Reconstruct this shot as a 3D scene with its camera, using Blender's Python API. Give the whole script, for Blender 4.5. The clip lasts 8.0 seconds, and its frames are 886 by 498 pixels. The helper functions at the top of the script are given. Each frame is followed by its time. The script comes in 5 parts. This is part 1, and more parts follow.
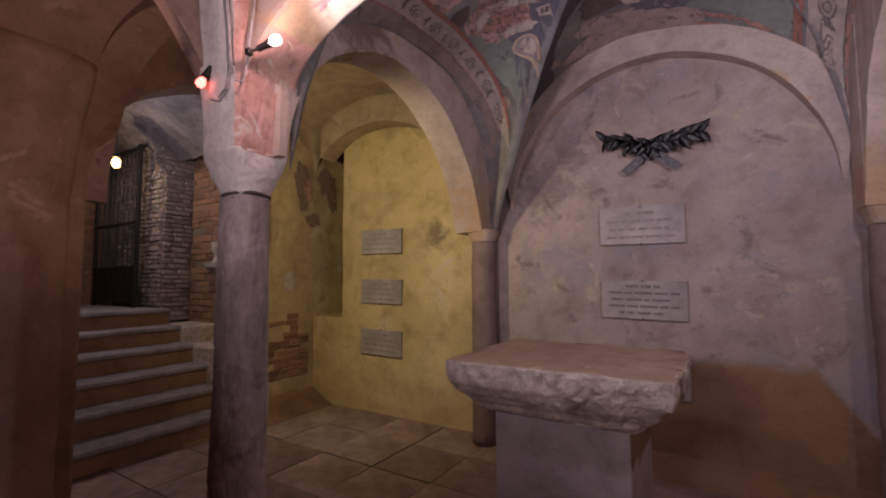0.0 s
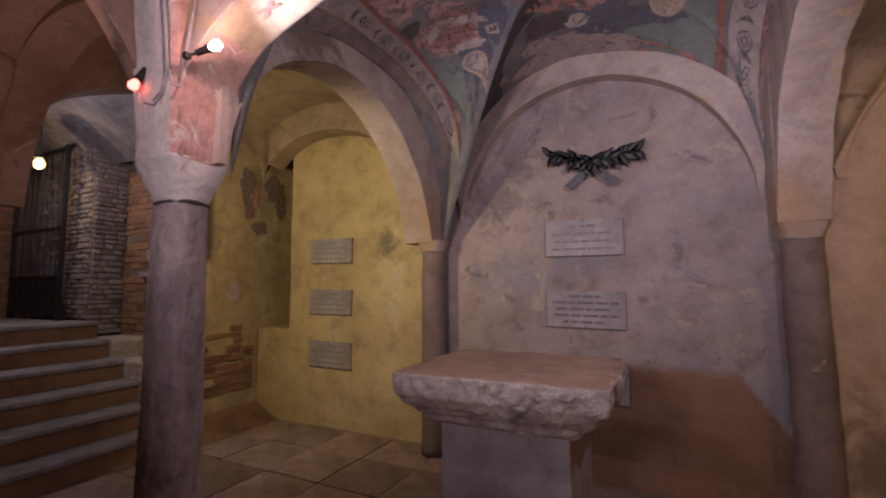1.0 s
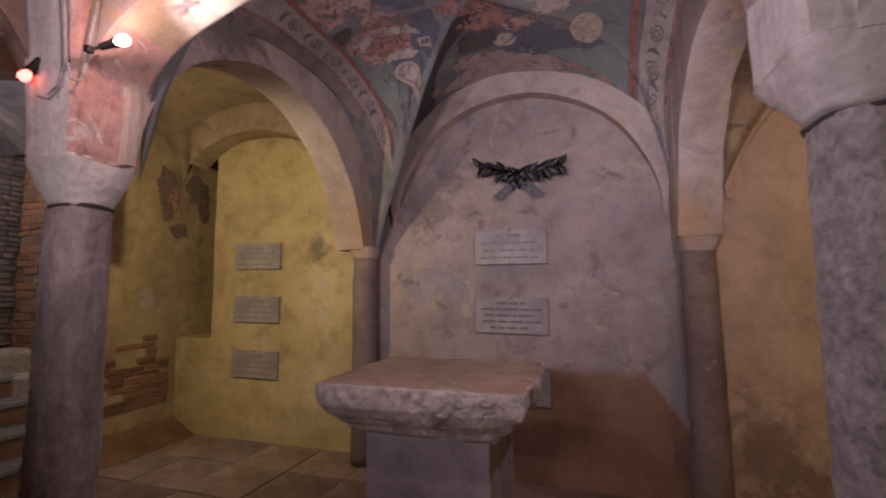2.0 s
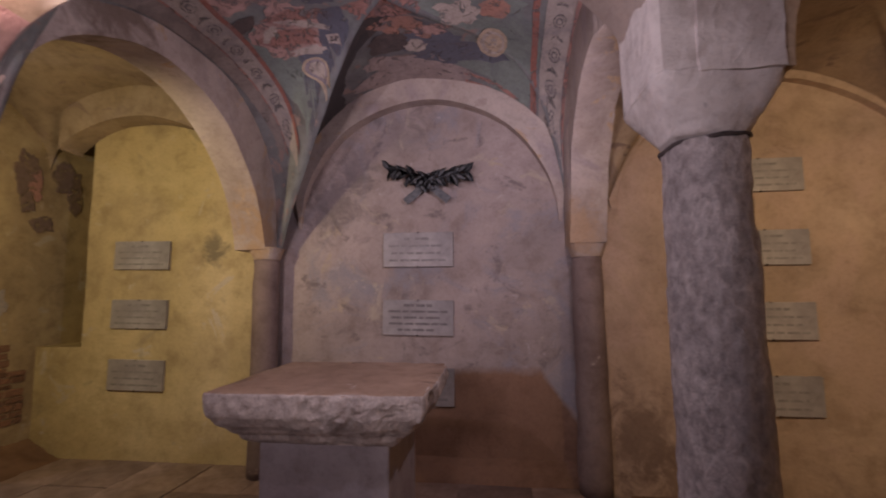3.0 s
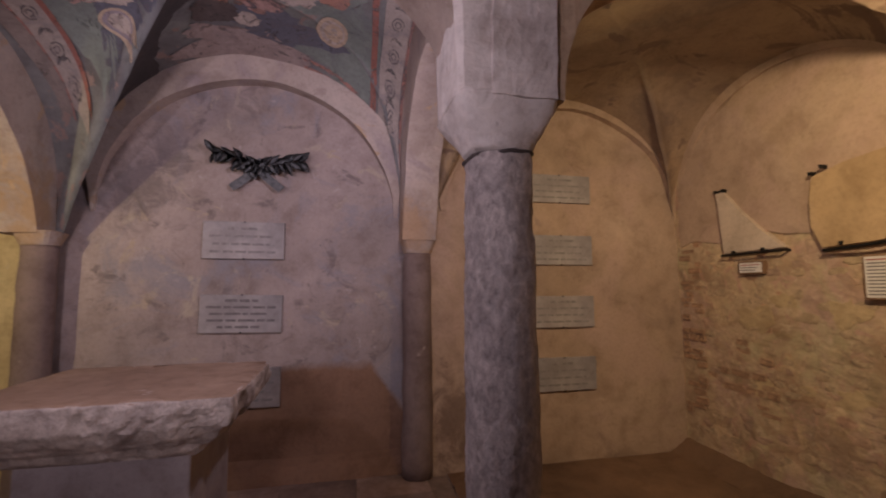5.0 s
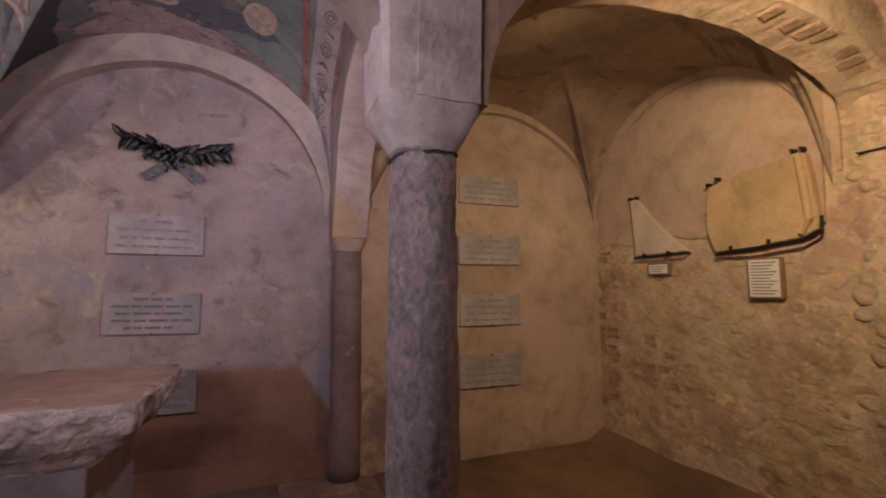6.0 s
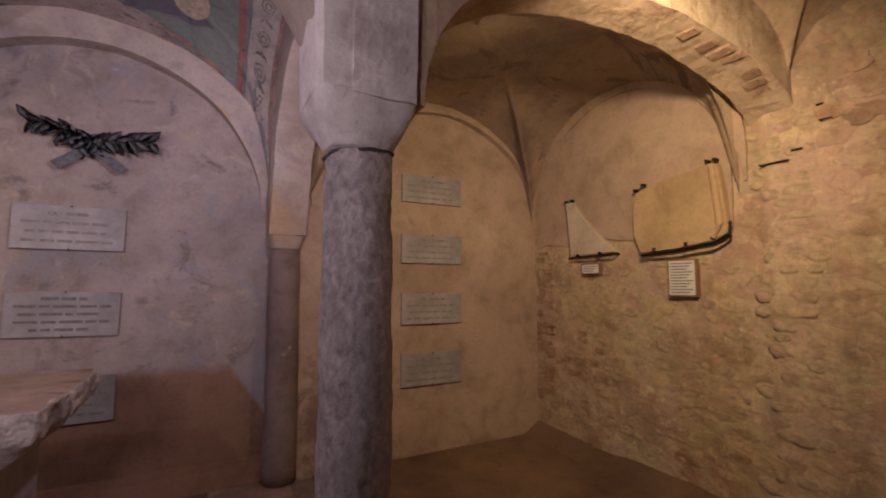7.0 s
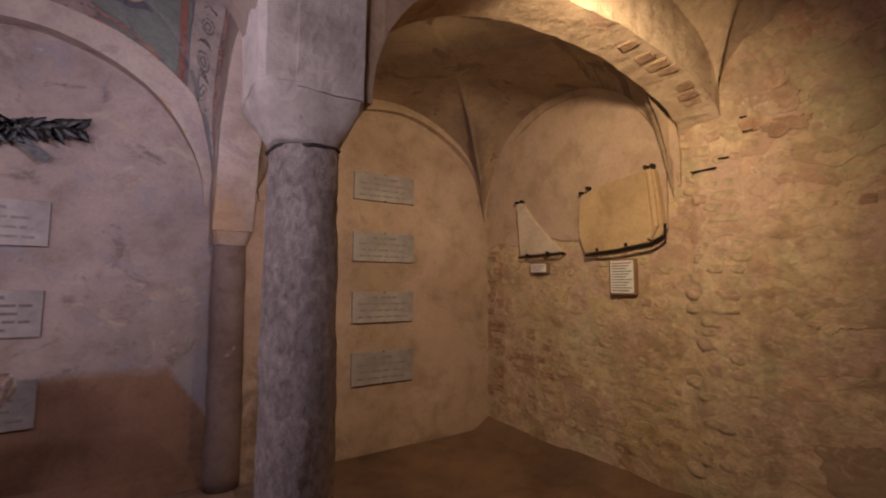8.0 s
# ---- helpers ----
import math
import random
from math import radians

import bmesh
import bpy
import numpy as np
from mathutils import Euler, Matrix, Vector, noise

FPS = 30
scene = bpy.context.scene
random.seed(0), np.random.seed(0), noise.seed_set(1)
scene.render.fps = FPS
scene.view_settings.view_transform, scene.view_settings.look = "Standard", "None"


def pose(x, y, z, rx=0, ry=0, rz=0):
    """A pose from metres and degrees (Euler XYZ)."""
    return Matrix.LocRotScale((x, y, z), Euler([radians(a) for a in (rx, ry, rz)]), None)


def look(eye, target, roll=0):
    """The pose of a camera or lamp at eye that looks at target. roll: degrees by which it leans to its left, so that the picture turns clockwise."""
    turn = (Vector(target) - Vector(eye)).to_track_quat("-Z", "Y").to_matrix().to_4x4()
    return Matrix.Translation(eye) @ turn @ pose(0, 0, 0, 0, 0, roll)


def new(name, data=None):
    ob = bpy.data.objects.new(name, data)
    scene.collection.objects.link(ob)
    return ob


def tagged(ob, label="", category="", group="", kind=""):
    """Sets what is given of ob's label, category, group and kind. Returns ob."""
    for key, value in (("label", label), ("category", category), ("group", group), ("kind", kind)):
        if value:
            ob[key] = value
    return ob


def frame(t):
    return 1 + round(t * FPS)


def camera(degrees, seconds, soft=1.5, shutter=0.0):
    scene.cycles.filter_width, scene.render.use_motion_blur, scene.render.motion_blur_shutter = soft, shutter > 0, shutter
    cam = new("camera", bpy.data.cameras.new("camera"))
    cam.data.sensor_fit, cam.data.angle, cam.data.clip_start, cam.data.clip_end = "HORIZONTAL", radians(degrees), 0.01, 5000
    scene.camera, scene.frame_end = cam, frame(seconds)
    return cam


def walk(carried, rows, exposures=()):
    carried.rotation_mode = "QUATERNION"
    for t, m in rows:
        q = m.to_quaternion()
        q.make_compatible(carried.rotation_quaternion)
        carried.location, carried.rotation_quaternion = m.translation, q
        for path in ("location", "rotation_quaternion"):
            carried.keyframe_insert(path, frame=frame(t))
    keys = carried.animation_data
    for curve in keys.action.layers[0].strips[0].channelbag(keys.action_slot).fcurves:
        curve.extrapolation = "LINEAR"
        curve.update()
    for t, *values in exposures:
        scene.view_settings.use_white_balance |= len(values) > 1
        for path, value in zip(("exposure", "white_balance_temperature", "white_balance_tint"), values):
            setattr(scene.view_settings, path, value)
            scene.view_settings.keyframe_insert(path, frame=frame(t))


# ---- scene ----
cam = camera(90.8, 8.0, 2.0, 0.5)
PATH = [
    (0, (0.514, -3.736, 1.451), (-0.55, -2.048, 1.593), -0.4),
    (0.5, (0.533, -3.734, 1.463), (-0.463, -2.007, 1.62), -0.5),
    (1, (0.56, -3.727, 1.467), (-0.324, -1.941, 1.646), -0.5),
    (1.5, (0.588, -3.727, 1.477), (-0.176, -1.89, 1.676), -0.6),
    (2.8, (0.703, -3.743, 1.506), (0.364, -1.781, 1.699), -0.6),
    (3, (0.705, -3.735, 1.497), (0.452, -1.761, 1.696), -0.7),
    (3.5, (0.748, -3.74, 1.5), (0.676, -1.75, 1.687), -0.6),
    (4, (0.78, -3.752, 1.498), (0.898, -1.763, 1.675), -0.5),
    (4.5, (0.803, -3.762, 1.493), (1.078, -1.789, 1.667), -0.5),
    (6, (0.866, -3.802, 1.484), (1.566, -1.936, 1.651), -0.2),
    (6.5, (0.887, -3.818, 1.484), (1.697, -1.997, 1.648), -0.1),
    (7, (0.902, -3.832, 1.483), (1.822, -2.063, 1.644), -0.1),
    (7.5, (0.915, -3.847, 1.479), (1.923, -2.127, 1.64), -0.0),
    (8, (0.927, -3.864, 1.48), (2.019, -2.195, 1.635), 0.0),
]
walk(cam, [(t, look(eye, target, roll)) for t, eye, target, roll in PATH])

# ---- light ----
world = bpy.data.worlds.new("world")
scene.world = world
world.use_nodes = True
world.node_tree.nodes["Background"].inputs[0].default_value = (0.012, 0.010, 0.011, 1)
world.node_tree.nodes["Background"].inputs[1].default_value = 1.0
scene.view_settings.exposure = -0.20


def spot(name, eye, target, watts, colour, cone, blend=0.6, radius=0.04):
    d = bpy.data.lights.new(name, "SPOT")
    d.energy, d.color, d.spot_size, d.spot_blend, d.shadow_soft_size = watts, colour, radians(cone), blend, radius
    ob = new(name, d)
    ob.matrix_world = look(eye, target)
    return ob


def point(name, eye, watts, colour, radius=0.03):
    d = bpy.data.lights.new(name, "POINT")
    d.energy, d.color, d.shadow_soft_size = watts, colour, radius
    ob = new(name, d)
    ob.location = eye
    return ob


LILAC = (0.86, 0.76, 1.0)
AMBER = (1.0, 0.72, 0.30)
# unseen soft fill behind the camera, added for the column, altar and wall
spot("fill_behind_camera", (-0.4, -5.1, 1.95), (0.1, -0.2, 2.95), 220, (0.98, 0.80, 0.91), 90, 1.0, 0.30)
spot("column_spot", (-1.0, -2.56, 2.50), (0.95, -1.3, 2.4), 36, LILAC, 150, 0.7, 0.03)
# unseen lamp for light from the right; its place behind the column is assumed
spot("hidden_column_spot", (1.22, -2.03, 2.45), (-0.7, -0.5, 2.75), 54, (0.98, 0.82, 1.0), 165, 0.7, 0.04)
point("column_bulb_glow", (-1.0, -2.66, 2.49), 4.5, (1.0, 0.55, 0.53), 0.015)
spot("red_bulb_wash", (-1.64, -2.74, 2.38), (-3.0, -3.1, 2.9), 21, (1.0, 0.60, 0.53), 160, 0.8, 0.012)
spot("left_bay_spot", (-2.15, -2.2, 2.35), (-2.6, 0.0, 2.0), 104, (1.0, 0.79, 0.43), 140, 0.9, 0.05)
spot("right_bay_spot", (2.30, -3.0, 2.68), (3.6, -1.45, 1.75), 158, (1.0, 0.73, 0.455), 134, 0.95, 0.06)
# fill lamp without a fixture, added to lift the right bay's dark vault
spot("right_bay_fill", (2.2, -1.95, 2.4), (3.0, -1.0, 2.6), 14, (1.0, 0.77, 0.50), 165, 0.9, 0.15)
point("landing_bulb_glow", (-5.45, -1.62, 2.78), 15, (1.0, 0.72, 0.45), 0.008)
# bluish fill added over the stairs, with no lamp of its own
point("stair_fill", (-4.7, -1.9, 2.75), 26, (0.82, 0.80, 1.0), 0.1)

# ---- materials ----
def nodes_of(name):
    m = bpy.data.materials.new(name)
    m.use_nodes = True
    nt = m.node_tree
    return m, nt, nt.nodes["Principled BSDF"]


def ramp(nt, fac, stops):
    r = nt.nodes.new("ShaderNodeValToRGB")
    e = r.color_ramp.elements
    while len(e) < len(stops):
        e.new(0.5)
    for el, (p, c) in zip(e, stops):
        el.position, el.color = p, (*c, 1)
    nt.links.new(fac, r.inputs[0])
    return r.outputs[0]


def noise_tex(nt, vec, scale, detail=6.0, rough=0.6, distort=0.0):
    n = nt.nodes.new("ShaderNodeTexNoise")
    n.inputs["Scale"].default_value, n.inputs["Detail"].default_value = scale, detail
    n.inputs["Roughness"].default_value, n.inputs["Distortion"].default_value = rough, distort
    nt.links.new(vec, n.inputs["Vector"])
    return n.outputs["Fac"]


def mix(nt, fac, a, b, mode="MIX"):
    n = nt.nodes.new("ShaderNodeMix")
    n.data_type, n.blend_type = "RGBA", mode
    for sock, v in ((n.inputs["Factor"], fac), (n.inputs["A"], a), (n.inputs["B"], b)):
        if isinstance(v, (int, float)):
            sock.default_value = v
        elif isinstance(v, tuple):
            sock.default_value = (*v, 1)
        else:
            nt.links.new(v, sock)
    return n.outputs["Result"]


def bump(nt, bsdf, height, strength, dist):
    b = nt.nodes.new("ShaderNodeBump")
    b.inputs["Strength"].default_value, b.inputs["Distance"].default_value = strength, dist
    nt.links.new(height, b.inputs["Height"])
    nt.links.new(b.outputs[0], bsdf.inputs["Normal"])


def plaster(name, light, mid, dark, patch=None, patch_at=0.62, scale=1.0, rough=0.85, relief=0.35, stain=None, cells=None, tints=(), spots=()):
    """Old lime plaster: broad tone, worn patches of another coat, blotches and fine grain; stain: (height, colour) of a damp zone."""
    m, nt, bsdf = nodes_of(name)
    tc = nt.nodes.new("ShaderNodeTexCoord").outputs["Object"]
    big = noise_tex(nt, tc, 0.9 * scale, 5, 0.55, 0.4)
    med = noise_tex(nt, tc, 4.5 * scale, 8, 0.65, 0.25)
    fine = noise_tex(nt, tc, 38, 6, 0.7)
    base = ramp(nt, big, [(0.32, dark), (0.5, mid), (0.68, light)])
    blot = ramp(nt, med, [(0.34, (0.72, 0.68, 0.65)), (0.5, (0.96, 0.95, 0.94)), (0.66, (1.08, 1.06, 1.04))])
    col = mix(nt, 0.8, base, blot, "MULTIPLY")
    if patch:
        pm = noise_tex(nt, tc, 2.1 * scale, 9, 0.62, 1.2)
        pr = ramp(nt, pm, [(patch_at, (0, 0, 0)), (patch_at + 0.03, (1, 1, 1))])
        col = mix(nt, pr, col, patch)
    for k, (tint, tscale, at, width, much) in enumerate(tints):
        mp = nt.nodes.new("ShaderNodeMapping")
        mp.inputs["Location"].default_value = (3.7 * k + 1.3, 1.9 * k, 5.1 * k)
        nt.links.new(tc, mp.inputs["Vector"])
        tn = noise_tex(nt, mp.outputs[0], tscale, 9, 0.66, 0.9)
        col = mix(nt, ramp(nt, tn, [(at, (0, 0, 0)), (at + width, (much, much, much))]), col, tint)
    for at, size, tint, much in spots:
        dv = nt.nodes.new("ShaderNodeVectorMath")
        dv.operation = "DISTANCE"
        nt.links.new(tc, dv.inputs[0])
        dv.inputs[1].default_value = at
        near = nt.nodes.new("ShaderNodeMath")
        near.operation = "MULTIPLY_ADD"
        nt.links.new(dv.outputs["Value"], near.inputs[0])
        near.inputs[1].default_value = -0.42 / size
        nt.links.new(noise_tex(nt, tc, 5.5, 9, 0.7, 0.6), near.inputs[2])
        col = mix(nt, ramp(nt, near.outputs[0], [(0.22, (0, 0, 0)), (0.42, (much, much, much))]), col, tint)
    if stain:
        sep = nt.nodes.new("ShaderNodeSeparateXYZ")
        nt.links.new(tc, sep.inputs[0])
        ad = nt.nodes.new("ShaderNodeMath")
        ad.operation = "MULTIPLY_ADD"
        nt.links.new(noise_tex(nt, tc, 2.4, 6, 0.6), ad.inputs[0])
        ad.inputs[1].default_value = 0.24
        fall = nt.nodes.new("ShaderNodeMapRange")
        fall.inputs["From Min"].default_value, fall.inputs["From Max"].default_value = 1.02, 1.45
        fall.inputs["To Min"].default_value, fall.inputs["To Max"].default_value = 0.0, stain[2]
        nt.links.new(sep.outputs["X"], fall.inputs["Value"])
        up = nt.nodes.new("ShaderNodeMath")
        nt.links.new(sep.outputs["Z"], up.inputs[0])
        nt.links.new(fall.outputs[0], up.inputs[1])
        nt.links.new(up.outputs[0], ad.inputs[2])
        lo = stain[0] + 0.12
        mr = nt.nodes.new("ShaderNodeMapRange")
        mr.inputs["From Min"].default_value, mr.inputs["From Max"].default_value = lo + 0.045, lo - 0.035
        nt.links.new(ad.outputs[0], mr.inputs["Value"])
        st = mix(nt, 0.75, stain[1], blot, "MULTIPLY")
        col = mix(nt, mr.outputs[0], col, st)
    if cells:
        mp = nt.nodes.new("ShaderNodeMapping")
        mp.inputs["Scale"].default_value = cells
        warp = nt.nodes.new("ShaderNodeMix")
        warp.data_type, warp.blend_type = "RGBA", "ADD"
        warp.inputs["Factor"].default_value = 0.14
        nt.links.new(tc, warp.inputs["A"])
        wn = nt.nodes.new("ShaderNodeTexNoise")
        wn.inputs["Scale"].default_value = 5.0
        nt.links.new(tc, wn.inputs["Vector"])
        nt.links.new(wn.outputs["Color"], warp.inputs["B"])
        nt.links.new(warp.outputs["Result"], mp.inputs["Vector"])
        vor = [nt.nodes.new("ShaderNodeTexVoronoi") for _ in range(2)]
        vor[1].feature = "DISTANCE_TO_EDGE"
        for v in vor:
            v.inputs["Scale"].default_value = 1.0
            nt.links.new(mp.outputs[0], v.inputs["Vector"])
        sepc = nt.nodes.new("ShaderNodeSeparateColor")
        nt.links.new(vor[0].outputs["Color"], sepc.inputs[0])
        tone = ramp(nt, sepc.outputs[0], [(0.0, (0.74, 0.64, 0.57)), (0.5, (1, 1, 1)), (1.0, (1.14, 1.10, 1.00))])
        show = ramp(nt, noise_tex(nt, tc, 1.3, 4, 0.6), [(0.38, (0, 0, 0)), (0.58, (0.8, 0.8, 0.8))])
        col = mix(nt, show, col, mix(nt, 1.0, col, tone, "MULTIPLY"))
        edge = ramp(nt, vor[1].outputs["Distance"], [(0.0, (0, 0, 0)), (0.10, (1, 1, 1))])
        col = mix(nt, 0.07, col, edge, "MULTIPLY")
    specks = ramp(nt, fine, [(0.3, (0.72, 0.7, 0.68)), (0.52, (1, 1, 1))])
    col = mix(nt, 0.55, col, specks, "MULTIPLY")
    nt.links.new(col, bsdf.inputs["Base Color"])
    bsdf.inputs["Roughness"].default_value = rough
    bsdf.inputs["Specular IOR Level"].default_value = 0.25
    h = nt.nodes.new("ShaderNodeMath")
    h.operation = "MULTIPLY_ADD"
    nt.links.new(fine, h.inputs[0])
    h.inputs[1].default_value = 0.25
    nt.links.new(med, h.inputs[2])
    if cells:
        h2 = nt.nodes.new("ShaderNodeMath")
        h2.operation = "MULTIPLY_ADD"
        nt.links.new(edge, h2.inputs[0])
        h2.inputs[1].default_value = 0.07
        nt.links.new(h.outputs[0], h2.inputs[2])
        h = h2
    bump(nt, bsdf, h.outputs[0], relief, 0.03)
    return m


def stone(name, a, b, scale=12.0, rough=0.75, relief=0.5, vary=0.0, pits=True, tall=1.0):
    m, nt, bsdf = nodes_of(name)
    tc = nt.nodes.new("ShaderNodeTexCoord").outputs["Object"]
    if tall != 1.0:
        mp = nt.nodes.new("ShaderNodeMapping")
        mp.inputs["Scale"].default_value = (1, 1, tall)
        nt.links.new(tc, mp.inputs["Vector"])
        tc = mp.outputs[0]
    n1 = noise_tex(nt, tc, scale, 8, 0.65, 0.3)
    n2 = noise_tex(nt, tc, scale * 0.22, 4, 0.55, 0.5)
    n3 = noise_tex(nt, tc, scale * 6, 4, 0.7)
    col = ramp(nt, n1, [(0.33, a), (0.66, b)])
    col = mix(nt, 0.7, col, ramp(nt, n2, [(0.35, (0.62, 0.6, 0.6)), (0.65, (1.15, 1.13, 1.1))]), "MULTIPLY")
    if pits:
        col = mix(nt, 0.6, col, ramp(nt, n3, [(0.3, (0.55, 0.53, 0.5)), (0.5, (1, 1, 1))]), "MULTIPLY")
    if vary:
        oi = nt.nodes.new("ShaderNodeObjectInfo").outputs["Random"]
        col = mix(nt, vary, col, ramp(nt, oi, [(0.0, (0.55, 0.5, 0.48)), (0.5, (1, 1, 1)), (1.0, (1.35, 1.2, 1.1))]), "MULTIPLY")
    nt.links.new(col, bsdf.inputs["Base Color"])
    bsdf.inputs["Roughness"].default_value = rough
    bsdf.inputs["Specular IOR Level"].default_value = 0.3
    h = nt.nodes.new("ShaderNodeMath")
    h.operation = "MULTIPLY_ADD"
    nt.links.new(n3, h.inputs[0])
    h.inputs[1].default_value = 0.3
    nt.links.new(n1, h.inputs[2])
    bump(nt, bsdf, h.outputs[0], relief, 0.02)
    return m


def paint(name, colour, rough=0.6, metal=0.0, wear=0.35, scale=30.0):
    m, nt, bsdf = nodes_of(name)
    tc = nt.nodes.new("ShaderNodeTexCoord").outputs["Object"]
    n = noise_tex(nt, tc, scale, 8, 0.65)
    lo = tuple(c * (1 - wear) for c in colour)
    hi = tuple(min(1, c * (1 + wear * 0.5)) for c in colour)
    nt.links.new(ramp(nt, n, [(0.35, lo), (0.65, hi)]), bsdf.inputs["Base Color"])
    bsdf.inputs["Roughness"].default_value, bsdf.inputs["Metallic"].default_value = rough, metal
    bump(nt, bsdf, n, 0.15, 0.004)
    return m


def glow(name, colour, strength):
    m, nt, bsdf = nodes_of(name)
    bsdf.inputs["Base Color"].default_value = (*colour, 1)
    bsdf.inputs["Emission Color"].default_value = (*colour, 1)
    bsdf.inputs["Emission Strength"].default_value = strength
    return m


M_CENTRAL = plaster("rose_grey_plaster", (0.46, 0.38, 0.355), (0.38, 0.31, 0.285), (0.27, 0.225, 0.215), (0.45, 0.36, 0.28), 0.62, stain=(0.84, (0.27, 0.160, 0.105), 0.62), spots=(((-0.80, 0.0, 2.32), 0.56, (0.17, 0.14, 0.135), 0.7), ((-0.55, 0.0, 2.62), 0.35, (0.20, 0.165, 0.16), 0.6)),
                    tints=(((0.27, 0.26, 0.29), 1.7, 0.52, 0.12, 0.7), ((0.17, 0.14, 0.135), 3.2, 0.57, 0.09, 0.75), ((0.50, 0.42, 0.32), 2.6, 0.60, 0.06, 0.6), ((0.52, 0.45, 0.43), 8.0, 0.63, 0.05, 0.5)))
M_OCHRE = plaster("ochre_plaster", (0.62, 0.505, 0.29), (0.54, 0.43, 0.235), (0.40, 0.31, 0.175), (0.52, 0.44, 0.32), 0.64, spots=(((-1.95, 0.03, 1.95), 0.26, (0.20, 0.165, 0.11), 0.9),), tints=(((0.33, 0.27, 0.17), 3.0, 0.60, 0.10, 0.6), ((0.56, 0.49, 0.36), 6.0, 0.63, 0.05, 0.5)))
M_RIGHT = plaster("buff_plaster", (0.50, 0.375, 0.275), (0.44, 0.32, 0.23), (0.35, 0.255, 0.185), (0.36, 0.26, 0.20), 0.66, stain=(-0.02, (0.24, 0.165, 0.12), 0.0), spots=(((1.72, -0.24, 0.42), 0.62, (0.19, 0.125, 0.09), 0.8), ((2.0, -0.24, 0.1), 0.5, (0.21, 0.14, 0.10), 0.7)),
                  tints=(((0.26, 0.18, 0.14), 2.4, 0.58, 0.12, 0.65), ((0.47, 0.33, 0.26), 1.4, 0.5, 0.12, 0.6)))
# darker than the wall's buff: the front arch's shadow is put into this colour
M_RVAULT = plaster("shaded_buff_vault_plaster", (0.44, 0.33, 0.21), (0.33, 0.235, 0.16), (0.20, 0.14, 0.105), (0.20, 0.135, 0.10), 0.58, tints=(((0.17, 0.12, 0.095), 1.8, 0.52, 0.14, 0.8),))
M_RUBBLE = plaster("rough_ochre_rubble_plaster", (0.62, 0.48, 0.31), (0.52, 0.39, 0.25), (0.38, 0.27, 0.18), (0.50, 0.33, 0.235), 0.58, 2.6, 0.9, 0.45, cells=(9.0, 8.5, 13.0),
                   tints=(((0.52, 0.355, 0.28), 1.5, 0.50, 0.12, 0.75), ((0.46, 0.41, 0.235), 1.9, 0.53, 0.10, 0.6), ((0.30, 0.225, 0.165), 2.7, 0.57, 0.10, 0.65), ((0.48, 0.27, 0.18), 7.0, 0.62, 0.04, 0.7), ((0.66, 0.54, 0.37), 12.0, 0.58, 0.06, 0.5), ((0.33, 0.24, 0.175), 11.0, 0.60, 0.04, 0.6), ((0.50, 0.30, 0.21), 16.0, 0.60, 0.05, 0.6)))
M_ARCHR = plaster("rough_pinkish_ochre_plaster", (0.62, 0.48, 0.34), (0.53, 0.40, 0.28), (0.40, 0.29, 0.20), (0.46, 0.30, 0.22), 0.62, 2.4, 0.9, 0.6)
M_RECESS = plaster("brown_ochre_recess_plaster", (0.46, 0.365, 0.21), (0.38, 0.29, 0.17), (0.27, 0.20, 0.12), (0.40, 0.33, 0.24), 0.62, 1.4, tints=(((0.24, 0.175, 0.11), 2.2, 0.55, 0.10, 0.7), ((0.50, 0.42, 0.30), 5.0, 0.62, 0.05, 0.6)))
M_LVAULT = plaster("brown_grey_vault_plaster", (0.44, 0.345, 0.25), (0.37, 0.285, 0.20), (0.27, 0.20, 0.145), (0.30, 0.22, 0.17), 0.60, 1.6, relief=0.6, tints=(((0.24, 0.18, 0.14), 2.2, 0.55, 0.10, 0.6),))
M_COAT = plaster("smoother_ochre_coat", (0.58, 0.45, 0.26), (0.50, 0.38, 0.22), (0.40, 0.29, 0.17), None, 0.6, 2.0)
M_DEEPCOAT = plaster("brown_lower_coat", (0.42, 0.305, 0.195), (0.35, 0.25, 0.16), (0.27, 0.185, 0.125), (0.46, 0.35, 0.23), 0.55, 2.0)
M_CREAMY = plaster("cream_painted_plaster", (0.62, 0.52, 0.36), (0.55, 0.44, 0.30), (0.44, 0.33, 0.24), (0.52, 0.30, 0.25), 0.64, 2.0)
M_PINK = plaster("rose_painted_plaster", (0.64, 0.43, 0.385), (0.57, 0.355, 0.31), (0.46, 0.28, 0.245), (0.66, 0.58, 0.54), 0.60, 3.4, relief=0.6, tints=(((0.36, 0.26, 0.24), 7.0, 0.60, 0.05, 0.6),))
# third spot paints in the shade high on the left transverse arch
M_ARCH = plaster("pale_arch_plaster", (0.55, 0.47, 0.42), (0.47, 0.39, 0.34), (0.36, 0.29, 0.26), (0.50, 0.36, 0.24), 0.6, relief=0.5, spots=(((-1.26, -0.32, 2.05), 0.55, (0.43, 0.28, 0.155), 0.8), ((1.26, -0.28, 1.98), 0.45, (0.44, 0.29, 0.17), 0.75), ((-1.26, -1.9, 3.0), 0.55, (0.17, 0.12, 0.09), 0.8)), tints=(((0.34, 0.28, 0.29), 2.2, 0.55, 0.12, 0.6), ((0.30, 0.22, 0.19), 5.0, 0.62, 0.06, 0.5)))
M_WHITE = plaster("chalky_white_plaster", (0.80, 0.75, 0.72), (0.73, 0.68, 0.65), (0.58, 0.53, 0.51), (0.50, 0.43, 0.39), 0.66, 2.0, relief=0.6, tints=(((0.40, 0.36, 0.36), 9.0, 0.62, 0.06, 0.6),))
